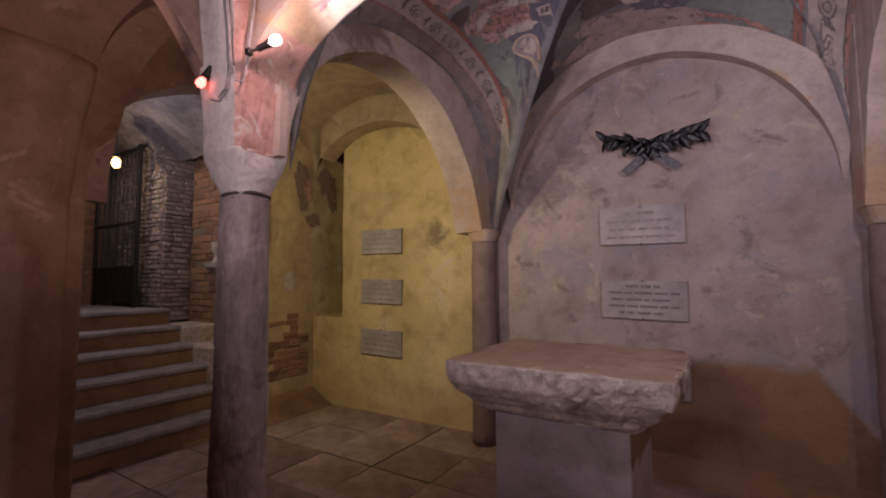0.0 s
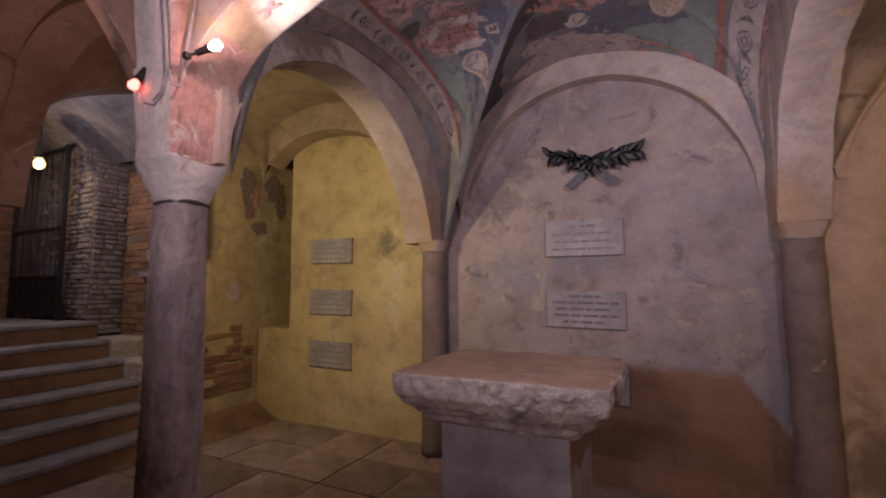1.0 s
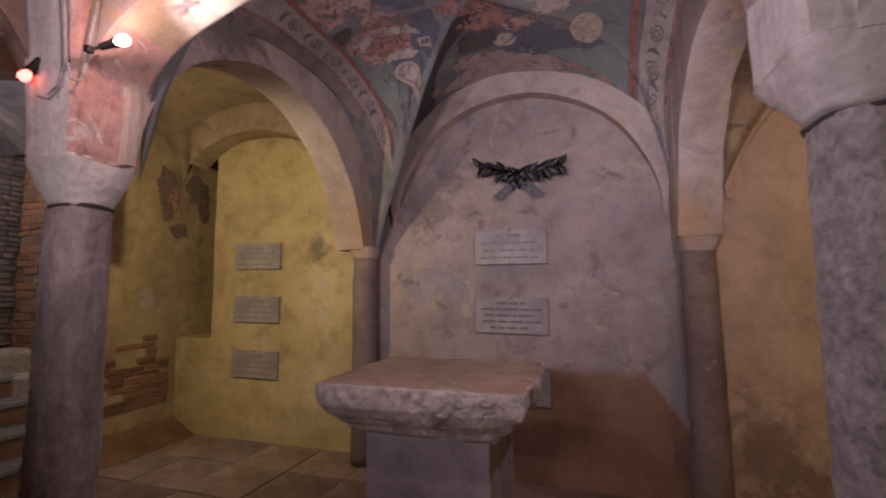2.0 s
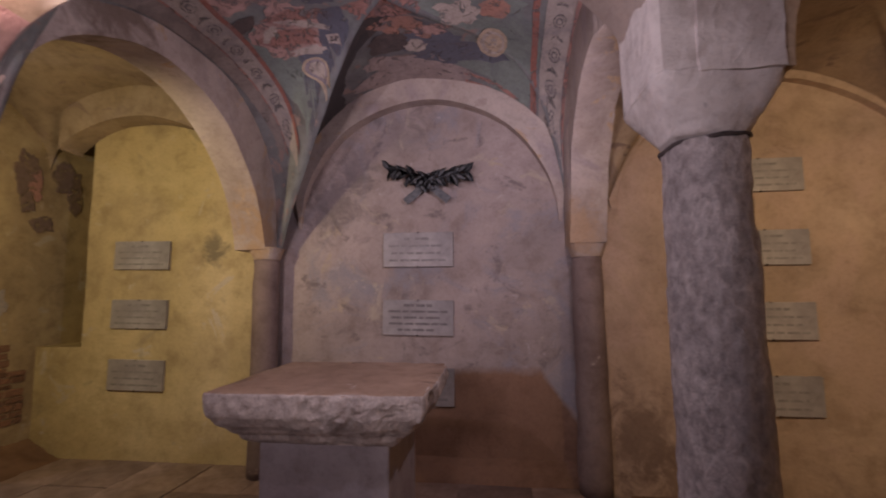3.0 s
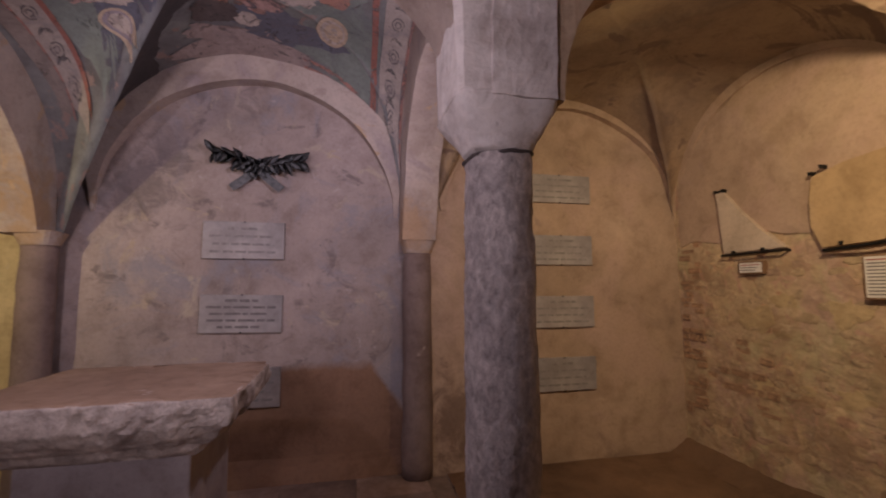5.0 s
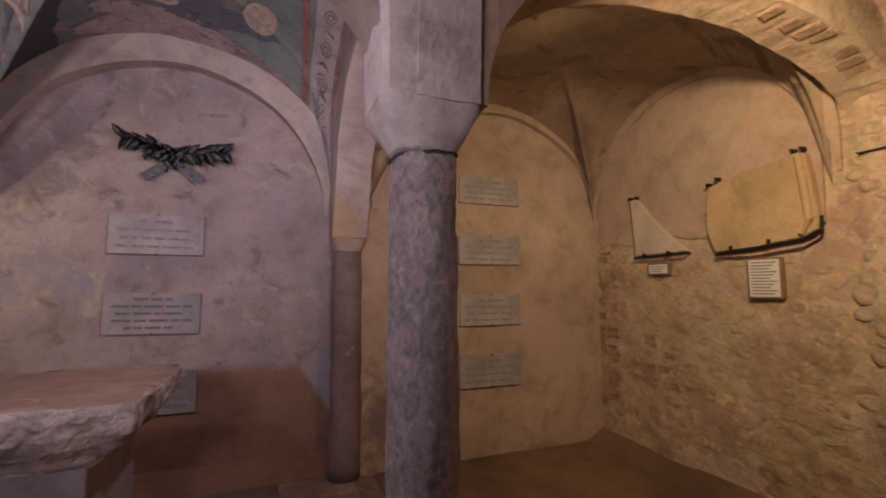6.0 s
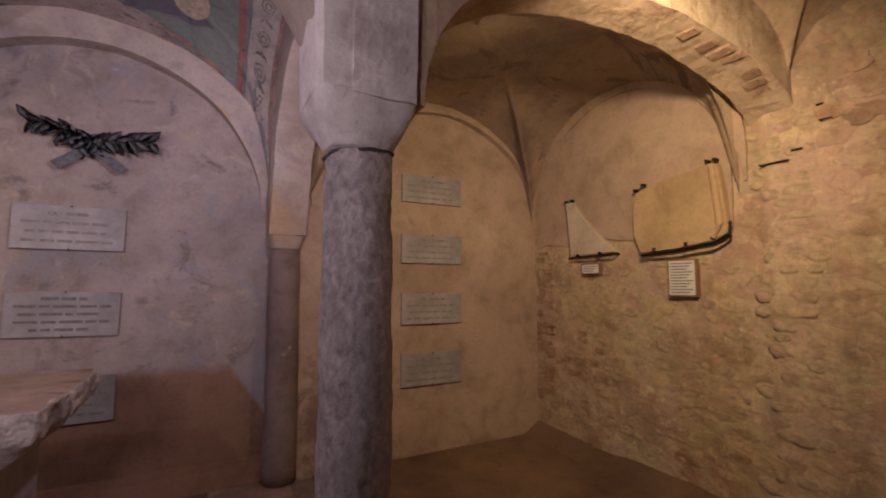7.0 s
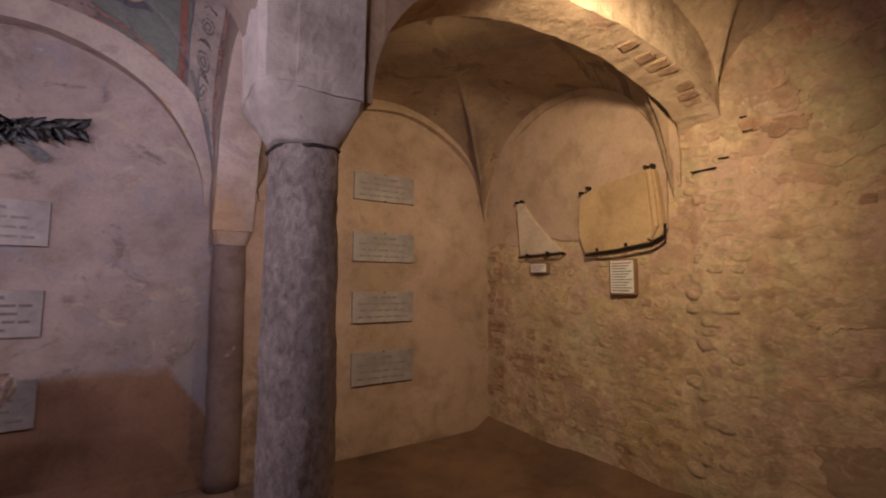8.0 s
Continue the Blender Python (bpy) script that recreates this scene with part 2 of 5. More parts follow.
M_DARK = plaster("dark_reddish_plaster", (0.36, 0.255, 0.21), (0.28, 0.195, 0.16), (0.19, 0.125, 0.10), (0.20, 0.13, 0.105), 0.64, tints=(((0.20, 0.14, 0.11), 2.0, 0.54, 0.10, 0.7), ((0.46, 0.36, 0.28), 4.0, 0.60, 0.06, 0.5)))
M_STAIRVAULT = plaster("dark_grey_masonry", (0.24, 0.22, 0.22), (0.18, 0.16, 0.165), (0.11, 0.10, 0.10), None, 0.6, 3.0, 0.9, 0.9, cells=(9.0, 9.0, 14.0))
M_FRESCO = plaster("dark_fresco_ground", (0.26, 0.27, 0.25), (0.20, 0.20, 0.20), (0.14, 0.12, 0.12), (0.30, 0.22, 0.19), 0.58, 1.8)
M_GRANITE = stone("grey_granite", (0.39, 0.345, 0.335), (0.80, 0.74, 0.72), 36, 0.72, 1.0, tall=0.7)
M_PLUM = stone("plum_grey_granite", (0.25, 0.205, 0.205), (0.46, 0.395, 0.39), 16, 0.75, 0.5, tall=0.4)
M_HALF = plaster("grey_brown_shaft_plaster", (0.27, 0.205, 0.185), (0.21, 0.155, 0.14), (0.14, 0.10, 0.09), (0.33, 0.26, 0.23), 0.64, 1.5)
M_LIMESTONE = stone("worn_limestone", (0.36, 0.30, 0.265), (0.66, 0.585, 0.53), 17, 0.85, 0.7)
# worn brown top, with warm light from the right put into its colour
M_SLABTOP = plaster("brown_worn_warm_lit_slab_top", (0.43, 0.305, 0.225), (0.37, 0.255, 0.185), (0.29, 0.195, 0.14), (0.45, 0.35, 0.29), 0.64, 2.0, 0.65, 0.2)
M_PEDESTAL = plaster("grey_plastered_pedestal", (0.42, 0.38, 0.39), (0.37, 0.33, 0.34), (0.28, 0.24, 0.25), None)
M_MARBLE = stone("white_marble", (0.29, 0.265, 0.26), (0.40, 0.37, 0.365), 9, 0.42, 0.08, 0.15, False)
M_OLDSLATE = stone("grey_slab_edge", (0.22, 0.20, 0.20), (0.38, 0.35, 0.34), 14, 0.8, 0.4)
M_TREAD = stone("grey_stone_tread", (0.19, 0.18, 0.19), (0.33, 0.315, 0.325), 10, 0.7, 0.4, 0.2)
M_RISER = plaster("brown_riser_plaster", (0.30, 0.19, 0.12), (0.25, 0.15, 0.09), (0.17, 0.10, 0.07), None)
M_TILE = stone("worn_terracotta_and_stone_tile", (0.25, 0.18, 0.15), (0.40, 0.31, 0.27), 5, 0.6, 0.35, 0.55, False)
M_FLOORJOINT = stone("worn_floor_mortar", (0.20, 0.145, 0.115), (0.30, 0.23, 0.19), 14, 0.9, 0.5)
M_JOINT = stone("dark_floor_mortar", (0.16, 0.12, 0.10), (0.24, 0.19, 0.16), 20, 0.9, 0.6)
M_EARTH = plaster("brown_beaten_floor", (0.23, 0.14, 0.085), (0.17, 0.105, 0.065), (0.11, 0.068, 0.045), None, relief=0.6)
M_BRICK = stone("old_red_brick", (0.20, 0.11, 0.07), (0.36, 0.21, 0.14), 18, 0.85, 0.6, 0.7)
M_BRICKGREY = stone("pale_grey_brick", (0.17, 0.145, 0.15), (0.50, 0.45, 0.45), 14, 0.85, 0.9, 0.8)
M_BRICKOLD = stone("mortar_smeared_brick", (0.44, 0.265, 0.165), (0.58, 0.395, 0.25), 9, 0.9, 0.7, 0.3)
M_VOUSSOIR = stone("plaster_smeared_arch_brick", (0.44, 0.26, 0.17), (0.60, 0.45, 0.31), 13, 0.9, 0.7, 0.5)
M_FIELDSTONE = stone("ochre_field_stone", (0.46, 0.345, 0.22), (0.58, 0.45, 0.295), 6, 0.9, 0.6, 0.22)
M_PINKSTONE = stone("pinkish_brick_rubble", (0.46, 0.31, 0.22), (0.56, 0.41, 0.29), 7, 0.9, 0.6, 0.25)
M_IRON = paint("black_iron", (0.025, 0.024, 0.024), 0.5, 0.6)
M_BRONZE = paint("dark_bronze", (0.14, 0.143, 0.15), 0.85, 0.0, 0.45)
M_INK = paint("dark_inscription", (0.17, 0.15, 0.15), 0.7)
M_FAINT = paint("faded_inscription", (0.26, 0.235, 0.23), 0.7)
M_CABLE = paint("grey_cable", (0.34, 0.32, 0.33), 0.5)
M_PAPER = paint("white_paper", (0.72, 0.69, 0.66), 0.6, 0, 0.06)
M_TERRA = plaster("sandstone_relief", (0.54, 0.385, 0.225), (0.46, 0.325, 0.185), (0.37, 0.255, 0.145), None, relief=0.5)
M_PALE = plaster("pale_stone_relief", (0.66, 0.56, 0.46), (0.58, 0.48, 0.38), (0.46, 0.37, 0.28), None)


def flaked(name, colour, other, cover=0.40, scale=7.0):
    """Worn fresco colour: two mingled tones, flaked away in places so that the ground shows."""
    m, nt, bsdf = nodes_of(name)
    tc = nt.nodes.new("ShaderNodeTexCoord").outputs["Object"]
    tone = noise_tex(nt, tc, scale, 9, 0.68, 0.8)
    fine = noise_tex(nt, tc, 45, 6, 0.7)
    col = ramp(nt, tone, [(0.36, other), (0.50, colour), (0.66, tuple(min(1, c * 1.2) for c in colour))])
    col = mix(nt, 0.6, col, ramp(nt, fine, [(0.3, (0.66, 0.64, 0.62)), (0.55, (1, 1, 1))]), "MULTIPLY")
    nt.links.new(col, bsdf.inputs["Base Color"])
    gone = noise_tex(nt, tc, scale * 1.7, 10, 0.7, 1.0)
    nt.links.new(ramp(nt, gone, [(cover, (0, 0, 0)), (cover + 0.10, (1, 1, 1))]), bsdf.inputs["Alpha"])
    bsdf.inputs["Roughness"].default_value = 0.88
    bump(nt, bsdf, fine, 0.3, 0.006)
    return m


M_RED = flaked("faded_red_fresco", (0.35, 0.185, 0.15), (0.27, 0.17, 0.155), 0.40)
M_ROSE = flaked("rose_fresco", (0.47, 0.30, 0.26), (0.34, 0.22, 0.20), 0.40)
M_SKY = flaked("slate_blue_fresco", (0.125, 0.125, 0.15), (0.15, 0.125, 0.13), 0.34, 5.0)
M_CREAM = flaked("cream_fresco", (0.46, 0.39, 0.335), (0.36, 0.28, 0.25), 0.36)
M_SOOT = flaked("brown_black_fresco", (0.10, 0.078, 0.072), (0.15, 0.11, 0.10), 0.33)
M_BORDER = flaked("pale_border_fresco", (0.37, 0.315, 0.275), (0.28, 0.245, 0.235), 0.27)
M_GREENISH = flaked("green_grey_fresco", (0.20, 0.225, 0.20), (0.17, 0.18, 0.18), 0.30, 4.0)
M_REMAIN = flaked("brown_fresco_remains", (0.17, 0.115, 0.095), (0.25, 0.17, 0.12), 0.38, 9.0)
M_MARGIN = flaked("grey_brown_fresco_margin", (0.26, 0.215, 0.19), (0.20, 0.165, 0.15), 0.30, 4.0)
M_ROSEINK = flaked("faded_black_ornament", (0.14, 0.125, 0.122), (0.21, 0.18, 0.17), 0.44, 18.0)
# near-black for the shade painted on the web beside the groin
M_SHADEFOLD = flaked("shade_black_fresco", (0.060, 0.052, 0.052), (0.10, 0.078, 0.07), 0.20, 4.0)
M_BARE = flaked("bare_rosy_grey_plaster", (0.36, 0.285, 0.26), (0.28, 0.22, 0.21), 0.34, 6.0)
M_ORANGE = flaked("orange_red_fresco", (0.37, 0.195, 0.145), (0.29, 0.195, 0.17), 0.38)
M_BRIGHTRED = flaked("brick_red_painted_line", (0.30, 0.125, 0.095), (0.25, 0.15, 0.13), 0.36)
M_HALO = flaked("pale_ochre_halo", (0.50, 0.39, 0.28), (0.40, 0.31, 0.24), 0.30, 9.0)
M_MAUVE = flaked("mauve_fresco", (0.30, 0.25, 0.27), (0.25, 0.22, 0.25), 0.32)
M_REDINK = paint("red_print", (0.40, 0.10, 0.08), 0.7)
M_MORTAR = paint("dark_crumbled_mortar", (0.075, 0.06, 0.058), 0.9, 0, 0.4, 60.0)
M_BULB = glow("lit_white_bulb", (1.0, 0.86, 0.80), 30)
M_REDBULB = glow("lit_red_bulb", (1.0, 0.16, 0.13), 6)
M_WARMBULB = glow("lit_warm_lantern", (1.0, 0.55, 0.22), 8)


# ---- mesh helpers ----
def finish(name, bm, material, smooth=False):
    me = bpy.data.meshes.new(name)
    bmesh.ops.recalc_face_normals(bm, faces=bm.faces)
    bm.to_mesh(me)
    bm.free()
    me.materials.append(material)
    if smooth:
        me.shade_smooth()
    return me


def part(name, bm, material, parent=None, label="", smooth=False):
    ob = new(name, finish(name, bm, material, smooth))
    if parent:
        ob.parent = parent
    if label:
        ob["label"] = label
    return ob


def thing(name, label, category, at=(0, 0, 0), group="", kind=""):
    ob = new(name)
    ob.location = at
    ob.empty_display_size = 0.1
    return tagged(ob, label, category, group, kind)


def box(x0, x1, y0, y1, z0, z1, bevel=0.0, bm=None, segments=2):
    bm2 = bmesh.new()
    bmesh.ops.create_cube(bm2, size=1)
    for v in bm2.verts:
        v.co = Vector(((x0, x1)[v.co.x > 0], (y0, y1)[v.co.y > 0], (z0, z1)[v.co.z > 0]))
    if bevel:
        bmesh.ops.bevel(bm2, geom=bm2.edges[:], offset=bevel, segments=segments, affect="EDGES", profile=0.5)
    if bm is None:
        return bm2
    join(bm, bm2)
    return bm


def join(bm, other):
    me = bpy.data.meshes.new("tmp")
    other.to_mesh(me)
    other.free()
    bm.from_mesh(me)
    bpy.data.meshes.remove(me)


def rough(bm, amount, scale=3.0, seed=0.0, also=0.0, keep=None):
    """Push vertices about along a smooth noise, for hand-made surfaces."""
    for v in bm.verts:
        if keep and keep(v.co):
            continue
        d = noise.noise_vector(v.co * scale + Vector((seed, seed * 1.7, 3.1))) * amount
        if also:
            d += noise.noise_vector(v.co * scale * 5 + Vector((seed, 7.7, 1.1))) * also
        v.co += d
    return bm


def lathe(profile, segments=28, centre=(0, 0)):
    """profile: (radius, z) from the bottom up."""
    bm = bmesh.new()
    rings = []
    for r, z in profile:
        rings.append([bm.verts.new((centre[0] + r * math.cos(2 * math.pi * i / segments), centre[1] + r * math.sin(2 * math.pi * i / segments), z)) for i in range(segments)])
    for a, b in zip(rings, rings[1:]):
        for i in range(segments):
            bm.faces.new((a[i], a[(i + 1) % segments], b[(i + 1) % segments], b[i]))
    bm.faces.new(rings[0][::-1])
    bm.faces.new(rings[-1])
    return bm


def loft(sections):
    """Closed skin through equal-length rings of points."""
    bm = bmesh.new()
    rings = [[bm.verts.new(p) for p in s] for s in sections]
    n = len(rings[0])
    for a, b in zip(rings, rings[1:]):
        for i in range(n):
            bm.faces.new((a[i], a[(i + 1) % n], b[(i + 1) % n], b[i]))
    bm.faces.new(rings[0][::-1])
    bm.faces.new(rings[-1])
    return bm


def tube(points, radius, segments=8):
    pts = [Vector(p) for p in points]
    secs = []
    for i, p in enumerate(pts):
        d = (pts[min(i + 1, len(pts) - 1)] - pts[max(i - 1, 0)]).normalized()
        u = d.cross(Vector((0, 0, 1)) if abs(d.z) < 0.9 else Vector((1, 0, 0))).normalized()
        w = d.cross(u)
        secs.append([p + radius * (math.cos(a) * u + math.sin(a) * w) for a in (2 * math.pi * k / segments for k in range(segments))])
    return loft(secs)


def arch_wall(axis, near, far, lo, hi, top, centre, a, spring, b, base=None, n=48, power=1.0):
    """A wall slab from near to far along the other axis, spanning lo..hi along axis, up to top, with an elliptical arch cut out of it.
    base: height at which the slab ends below (the spring where None)."""
    foot, foot2 = base if isinstance(base, tuple) else ((spring, spring) if base is None else (base, base))
    curve = []
    for i in range(n + 1):
        w = math.pi * i / n
        a1, w1 = (a if isinstance(a, tuple) else (a, a))[i > n / 2], (power if isinstance(power, tuple) else (power, power))[i > n / 2]
        p, z = centre - a1 * math.cos(w), spring + b * max(0.0, math.sin(w)) ** w1
        if lo < p < hi:
            curve.append((p, max(z, foot if p < centre else foot2)))
    if curve[0][0] - lo > 0.002:
        curve = [(lo, foot), (curve[0][0] - 0.001, foot)] + curve
    if hi - curve[-1][0] > 0.002:
        curve = curve + [(curve[-1][0] + 0.001, foot2), (hi, foot2)]
    bm = bmesh.new()

    def v(p, d, z):
        return bm.verts.new((p, d, z) if axis == "x" else (d, p, z))
    fr = [[v(p, d, z) for p, z in curve] for d in (near, far)]
    mid = [[v(p, d, z + (top - z) * 0.5) for p, z in curve] for d in (near, far)]
    up = [[v(p, d, top) for p, z in curve] for d in (near, far)]
    for i in range(len(curve) - 1):
        for lower, upper in ((fr, mid), (mid, up)):
            bm.faces.new((lower[0][i], lower[0][i + 1], upper[0][i + 1], upper[0][i]))
            bm.faces.new((lower[1][i + 1], lower[1][i], upper[1][i], upper[1][i + 1]))
        bm.faces.new((up[0][i], up[0][i + 1], up[1][i + 1], up[1][i]))
        bm.faces.new((fr[0][i + 1], fr[0][i], fr[1][i], fr[1][i + 1]))
    for k in (0, -1):
        bm.faces.new((fr[0][k], fr[1][k], mid[1][k], mid[0][k]))
        bm.faces.new((mid[0][k], mid[1][k], up[1][k], up[0][k]))
    bmesh.ops.remove_doubles(bm, verts=bm.verts, dist=1e-5)
    return bm


def ring_arch(axis, wall, depth, centre, spring, r_in, r_out, stretch=1.0, n=60):
    """Band of a blind arch on a wall, standing proud by depth at its crown and dying into the wall at its feet."""
    secs = []
    for i in range(n + 1):
        w = math.pi * (0.012 + 0.976 * i / n)
        d = depth * min(1.0, 1.6 * math.sin(w)) ** 0.8
        f = min(1.0, 1.5 * math.sin(w))
        r_o = r_in + (r_out - r_in) * (0.12 + 0.88 * f * f * (3 - 2 * f))
        pts = []
        for r, q in ((r_in, wall + (0.01 if depth > 0 else -0.01)), (r_in, wall - d), (r_o, wall - d), (r_o, wall + (0.01 if depth > 0 else -0.01))):
            p, z = centre - r * math.cos(w), spring + r * stretch * math.sin(w)
            pts.append((p, q, z) if axis == "x" else (q, p, z))
        secs.append(pts)
    return loft(secs)


def ring_square(cx, cy, half, z, corner, n=8):
    """Square ring with rounded or cut corners; corner 1 gives a circle."""
    pts = []
    for k in range(4 * n):
        a = 2 * math.pi * (k + 0.5) / (4 * n)
        c, s = math.cos(a), math.sin(a)
        sq = half / max(abs(c), abs(s))
        r = sq * (1 - corner) + half * corner
        pts.append((cx + r * c, cy + r * s, z))
    return pts


def backed(bm, shift):
    """Close a sheet into a slab by carrying its rim back by shift and capping it."""
    rim = [e for e in bm.edges if e.is_boundary]
    made = bmesh.ops.extrude_edge_only(bm, edges=rim)["geom"]
    verts = [g for g in made if isinstance(g, bmesh.types.BMVert)]
    bmesh.ops.translate(bm, verts=verts, vec=Vector(shift))
    bmesh.ops.contextual_create(bm, geom=[g for g in made if isinstance(g, bmesh.types.BMEdge)])
    return bm


def grid(nu, nv, fn):
    bm = bmesh.new()
    vs = [[bm.verts.new(fn(i / nu, j / nv)) for j in range(nv + 1)] for i in range(nu + 1)]
    for i in range(nu):
        for j in range(nv):
            bm.faces.new((vs[i][j], vs[i + 1][j], vs[i + 1][j + 1], vs[i][j + 1]))
    return bm


# ---- the plan ----
BAY_C = (-1.31, 1.30, -2.30, -0.02)
BAY_L = (-3.75, -1.60, -2.38, 0.03)
BAY_R = (1.50, 3.85, -2.26, -0.22)
TOP = 4.1


def ease(f):
    f = min(1.0, max(0.0, f))
    return f * f * (3 - 2 * f)


def centre_z(x, y):
    """Underside of the central groin vault: one low steep groin at the north-west corner, fuller ones elsewhere."""
    x0, x1, y0, y1 = BAY_C
    a, b = (x - (x0 + x1) / 2) / ((x1 - x0) / 2), (y - (y0 + y1) / 2) / ((y1 - y0) / 2)
    u, v = min(1, abs(a)), min(1, abs(b))
    big, small = max(u, v), min(u, v)
    k = 1 - (1 - ease((a + 0.35) / 0.7)) * ease((b + 0.35) / 0.7)
    low, full = 1.6 + 1.8 * (1 - big ** 1.6), 2.0 + 1.4 * (1 - big ** 7)
    g = low + (full - low) * k
    r = small / max(big, 1e-6)
    side = 3.11 + 0.19 * ease(a + 0.5) if u > v else 3.36
    crown = side + (3.45 - side) * (1 - big * big)
    return g + (max(crown, g) - g) * max(0.0, 1 - r * r) ** (0.33 if u > v else 0.47)


def groin_z(bay, x, y, spring, rise, sharp, crown, south=None):
    """Underside of a groin vault; sharp: how full the groins are on the west and on the east."""
    x0, x1, y0, y1 = bay
    a, b = (x - (x0 + x1) / 2) / ((x1 - x0) / 2), (y - (y0 + y1) / 2) / ((y1 - y0) / 2)
    u, v = min(1, abs(a)), min(1, abs(b))
    big, small = max(u, v), min(u, v)
    p = sharp[0] + (sharp[1] - sharp[0]) * ease((a + 0.4) / 0.8)
    if south:
        p = south + (p - south) * ease((b + 0.4) / 0.8)
    g = spring + rise * (1 - big ** p)
    r = small / max(big, 1e-6)
    c = crown + (spring + rise + 0.04 - crown) * (1 - big * big)
    return g + (max(c, g) - g) * math.sqrt(max(0.0, 1 - r * r))


def barrel_z(bay, x, y, rise, zs):
    x0, x1, y0, y1 = bay
    u = min(1, abs((x - (x0 + x1) / 2) / ((x1 - x0) / 2)))
    v = min(1, abs((y - (y0 + y1) / 2) / ((y1 - y0) / 2)))
    p, q = math.sqrt(1 - u * u), math.sqrt(1 - v * v)
    m = max(p, q)
    return zs + rise * (m + math.log(math.exp(14 * (p - m)) + math.exp(14 * (q - m))) / 14 * 0.6)


def vault(name, bay, height, material, label, n=44, amount=0.012):
    """A vault sheet over a bay, closer meshed towards its steep rims and closed above."""
    x0, x1, y0, y1 = bay

    def fn(s, t):
        x, y = x0 + (x1 - x0) * (0.5 - 0.5 * math.cos(math.pi * s)), y0 + (y1 - y0) * (0.5 - 0.5 * math.cos(math.pi * t))
        return (x, y, height(x, y))
    bm = bmesh.new()
    vs = [[bm.verts.new(fn(i / n, j / n)) for j in range(n + 1)] for i in range(n + 1)]
    for i in range(n):
        for j in range(n):
            a, b, c, d = vs[i][j], vs[i + 1][j], vs[i + 1][j + 1], vs[i][j + 1]
            for tri in (((a, b, c), (a, c, d)) if (i < n / 2) == (j < n / 2) else ((a, b, d), (b, c, d))):
                bm.faces.new(tri).smooth = True
    rough(bm, amount, 2.2, 4.0, 0.002)
    backed(bm, (0, 0, 2.2))
    ob = part(name, bm, material)
    return tagged(ob, label, "vault", kind="structure")


# ---- floor ----
def floor_base():
    bm = box(-7.6, 4.4, -6.2, 1.2, -0.2, -0.012)
    return tagged(part("floor", bm, M_FLOORJOINT), "worn dark floor of stone and terracotta tiles", "floor", kind="structure")


FLOOR = floor_base()
tagged(part("floor_right_bay", rough(grid(60, 90, lambda s, t: (1.62 + 2.4 * s, -5.6 + 5.4 * t, 0.0)), 0.012, 2.5, 2.0), M_EARTH, smooth=True),
       "brown beaten earth and mortar floor of the side bay", "floor", kind="structure")

# ---- north wall, central bay ----
def wall_sheet(name, x0, x1, z0, z1, y, depth, material, label, n=(40, 50), amount=0.012, seed=1.0):
    def fn(s, t):
        p = Vector((x0 + (x1 - x0) * s, y, z0 + (z1 - z0) * t))
        return p + Vector((0, amount * noise.noise(p * 1.6 + Vector((seed, 0, 0))) + 0.35 * amount * noise.noise(p * 7 + Vector((seed, 0, 0))), 0))
    ob = part(name, backed(grid(n[0], n[1], fn), (0, depth, 0)), material)
    return tagged(ob, label, "wall", kind="structure")


wall_sheet("wall_north", -1.5, 1.55, -0.1, 3.9, 0.0, 0.5, M_CENTRAL, "rose-grey plastered wall with a damp brown lower zone")
ob = part("wall_arch", rough(ring_arch("x", 0.0, 0.12, 0.08, 2.04, 1.135, 1.34), 0.008, 2.5, 5.0, 0.002), M_ARCH)
tagged(ob, "pale plastered blind arch framing the wall", "arch", kind="structure")
part("plinth", rough(grid(60, 4, lambda s, t: (-1.25 + 2.58 * s, -0.16 * (1 - t) ** 0.6, 0.15 * t)), 0.008, 4, 1.0), M_CENTRAL, bpy.data.objects["wall_north"])

# ---- north wall, left bay ----
wall_sheet("wall_north_left", -3.27, -1.3, 1.0, 3.9, 0.03, 0.12, M_OCHRE, "ochre plastered niche wall holding three plaques", seed=3.0)
wall_sheet("wall_north_left_foot", -3.80, -1.3, -0.1, 1.02, 0.03, 0.7, M_OCHRE, "ochre plastered foot of the niche wall", seed=3.0)
ob = part("wall_arch_left", rough(arch_wall("x", -0.20, 0.045, -3.42, -1.33, 3.9, -2.66, 1.12, 2.2, 0.98, base=(2.9, 1.9)), 0.015, 2.5, 6.0, 0.004), M_LVAULT)
tagged(ob, "rough brown-grey plastered wall arch over the niche", "arch", kind="structure")
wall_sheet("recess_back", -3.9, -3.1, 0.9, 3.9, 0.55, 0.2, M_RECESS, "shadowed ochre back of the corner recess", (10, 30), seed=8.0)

# ---- west side wall with recess, stair opening ----
def west_sheet(name, y0, y1, z0, z1, x, depth, material, label, amount=0.014, n=(30, 50), seed=2.0):
    def fn(s, t):
        p = Vector((x, y0 + (y1 - y0) * s, z0 + (z1 - z0) * t))
        return p + Vector((amount * noise.noise(p * 1.7 + Vector((seed, 0, 0))) + 0.4 * amount * noise.noise(p * 8 + Vector((seed, 0, 0))), 0, 0))
    ob = part(name, backed(grid(n[0], n[1], fn), (-depth, 0, 0)), material)
    return tagged(ob, label, "wall", kind="structure")


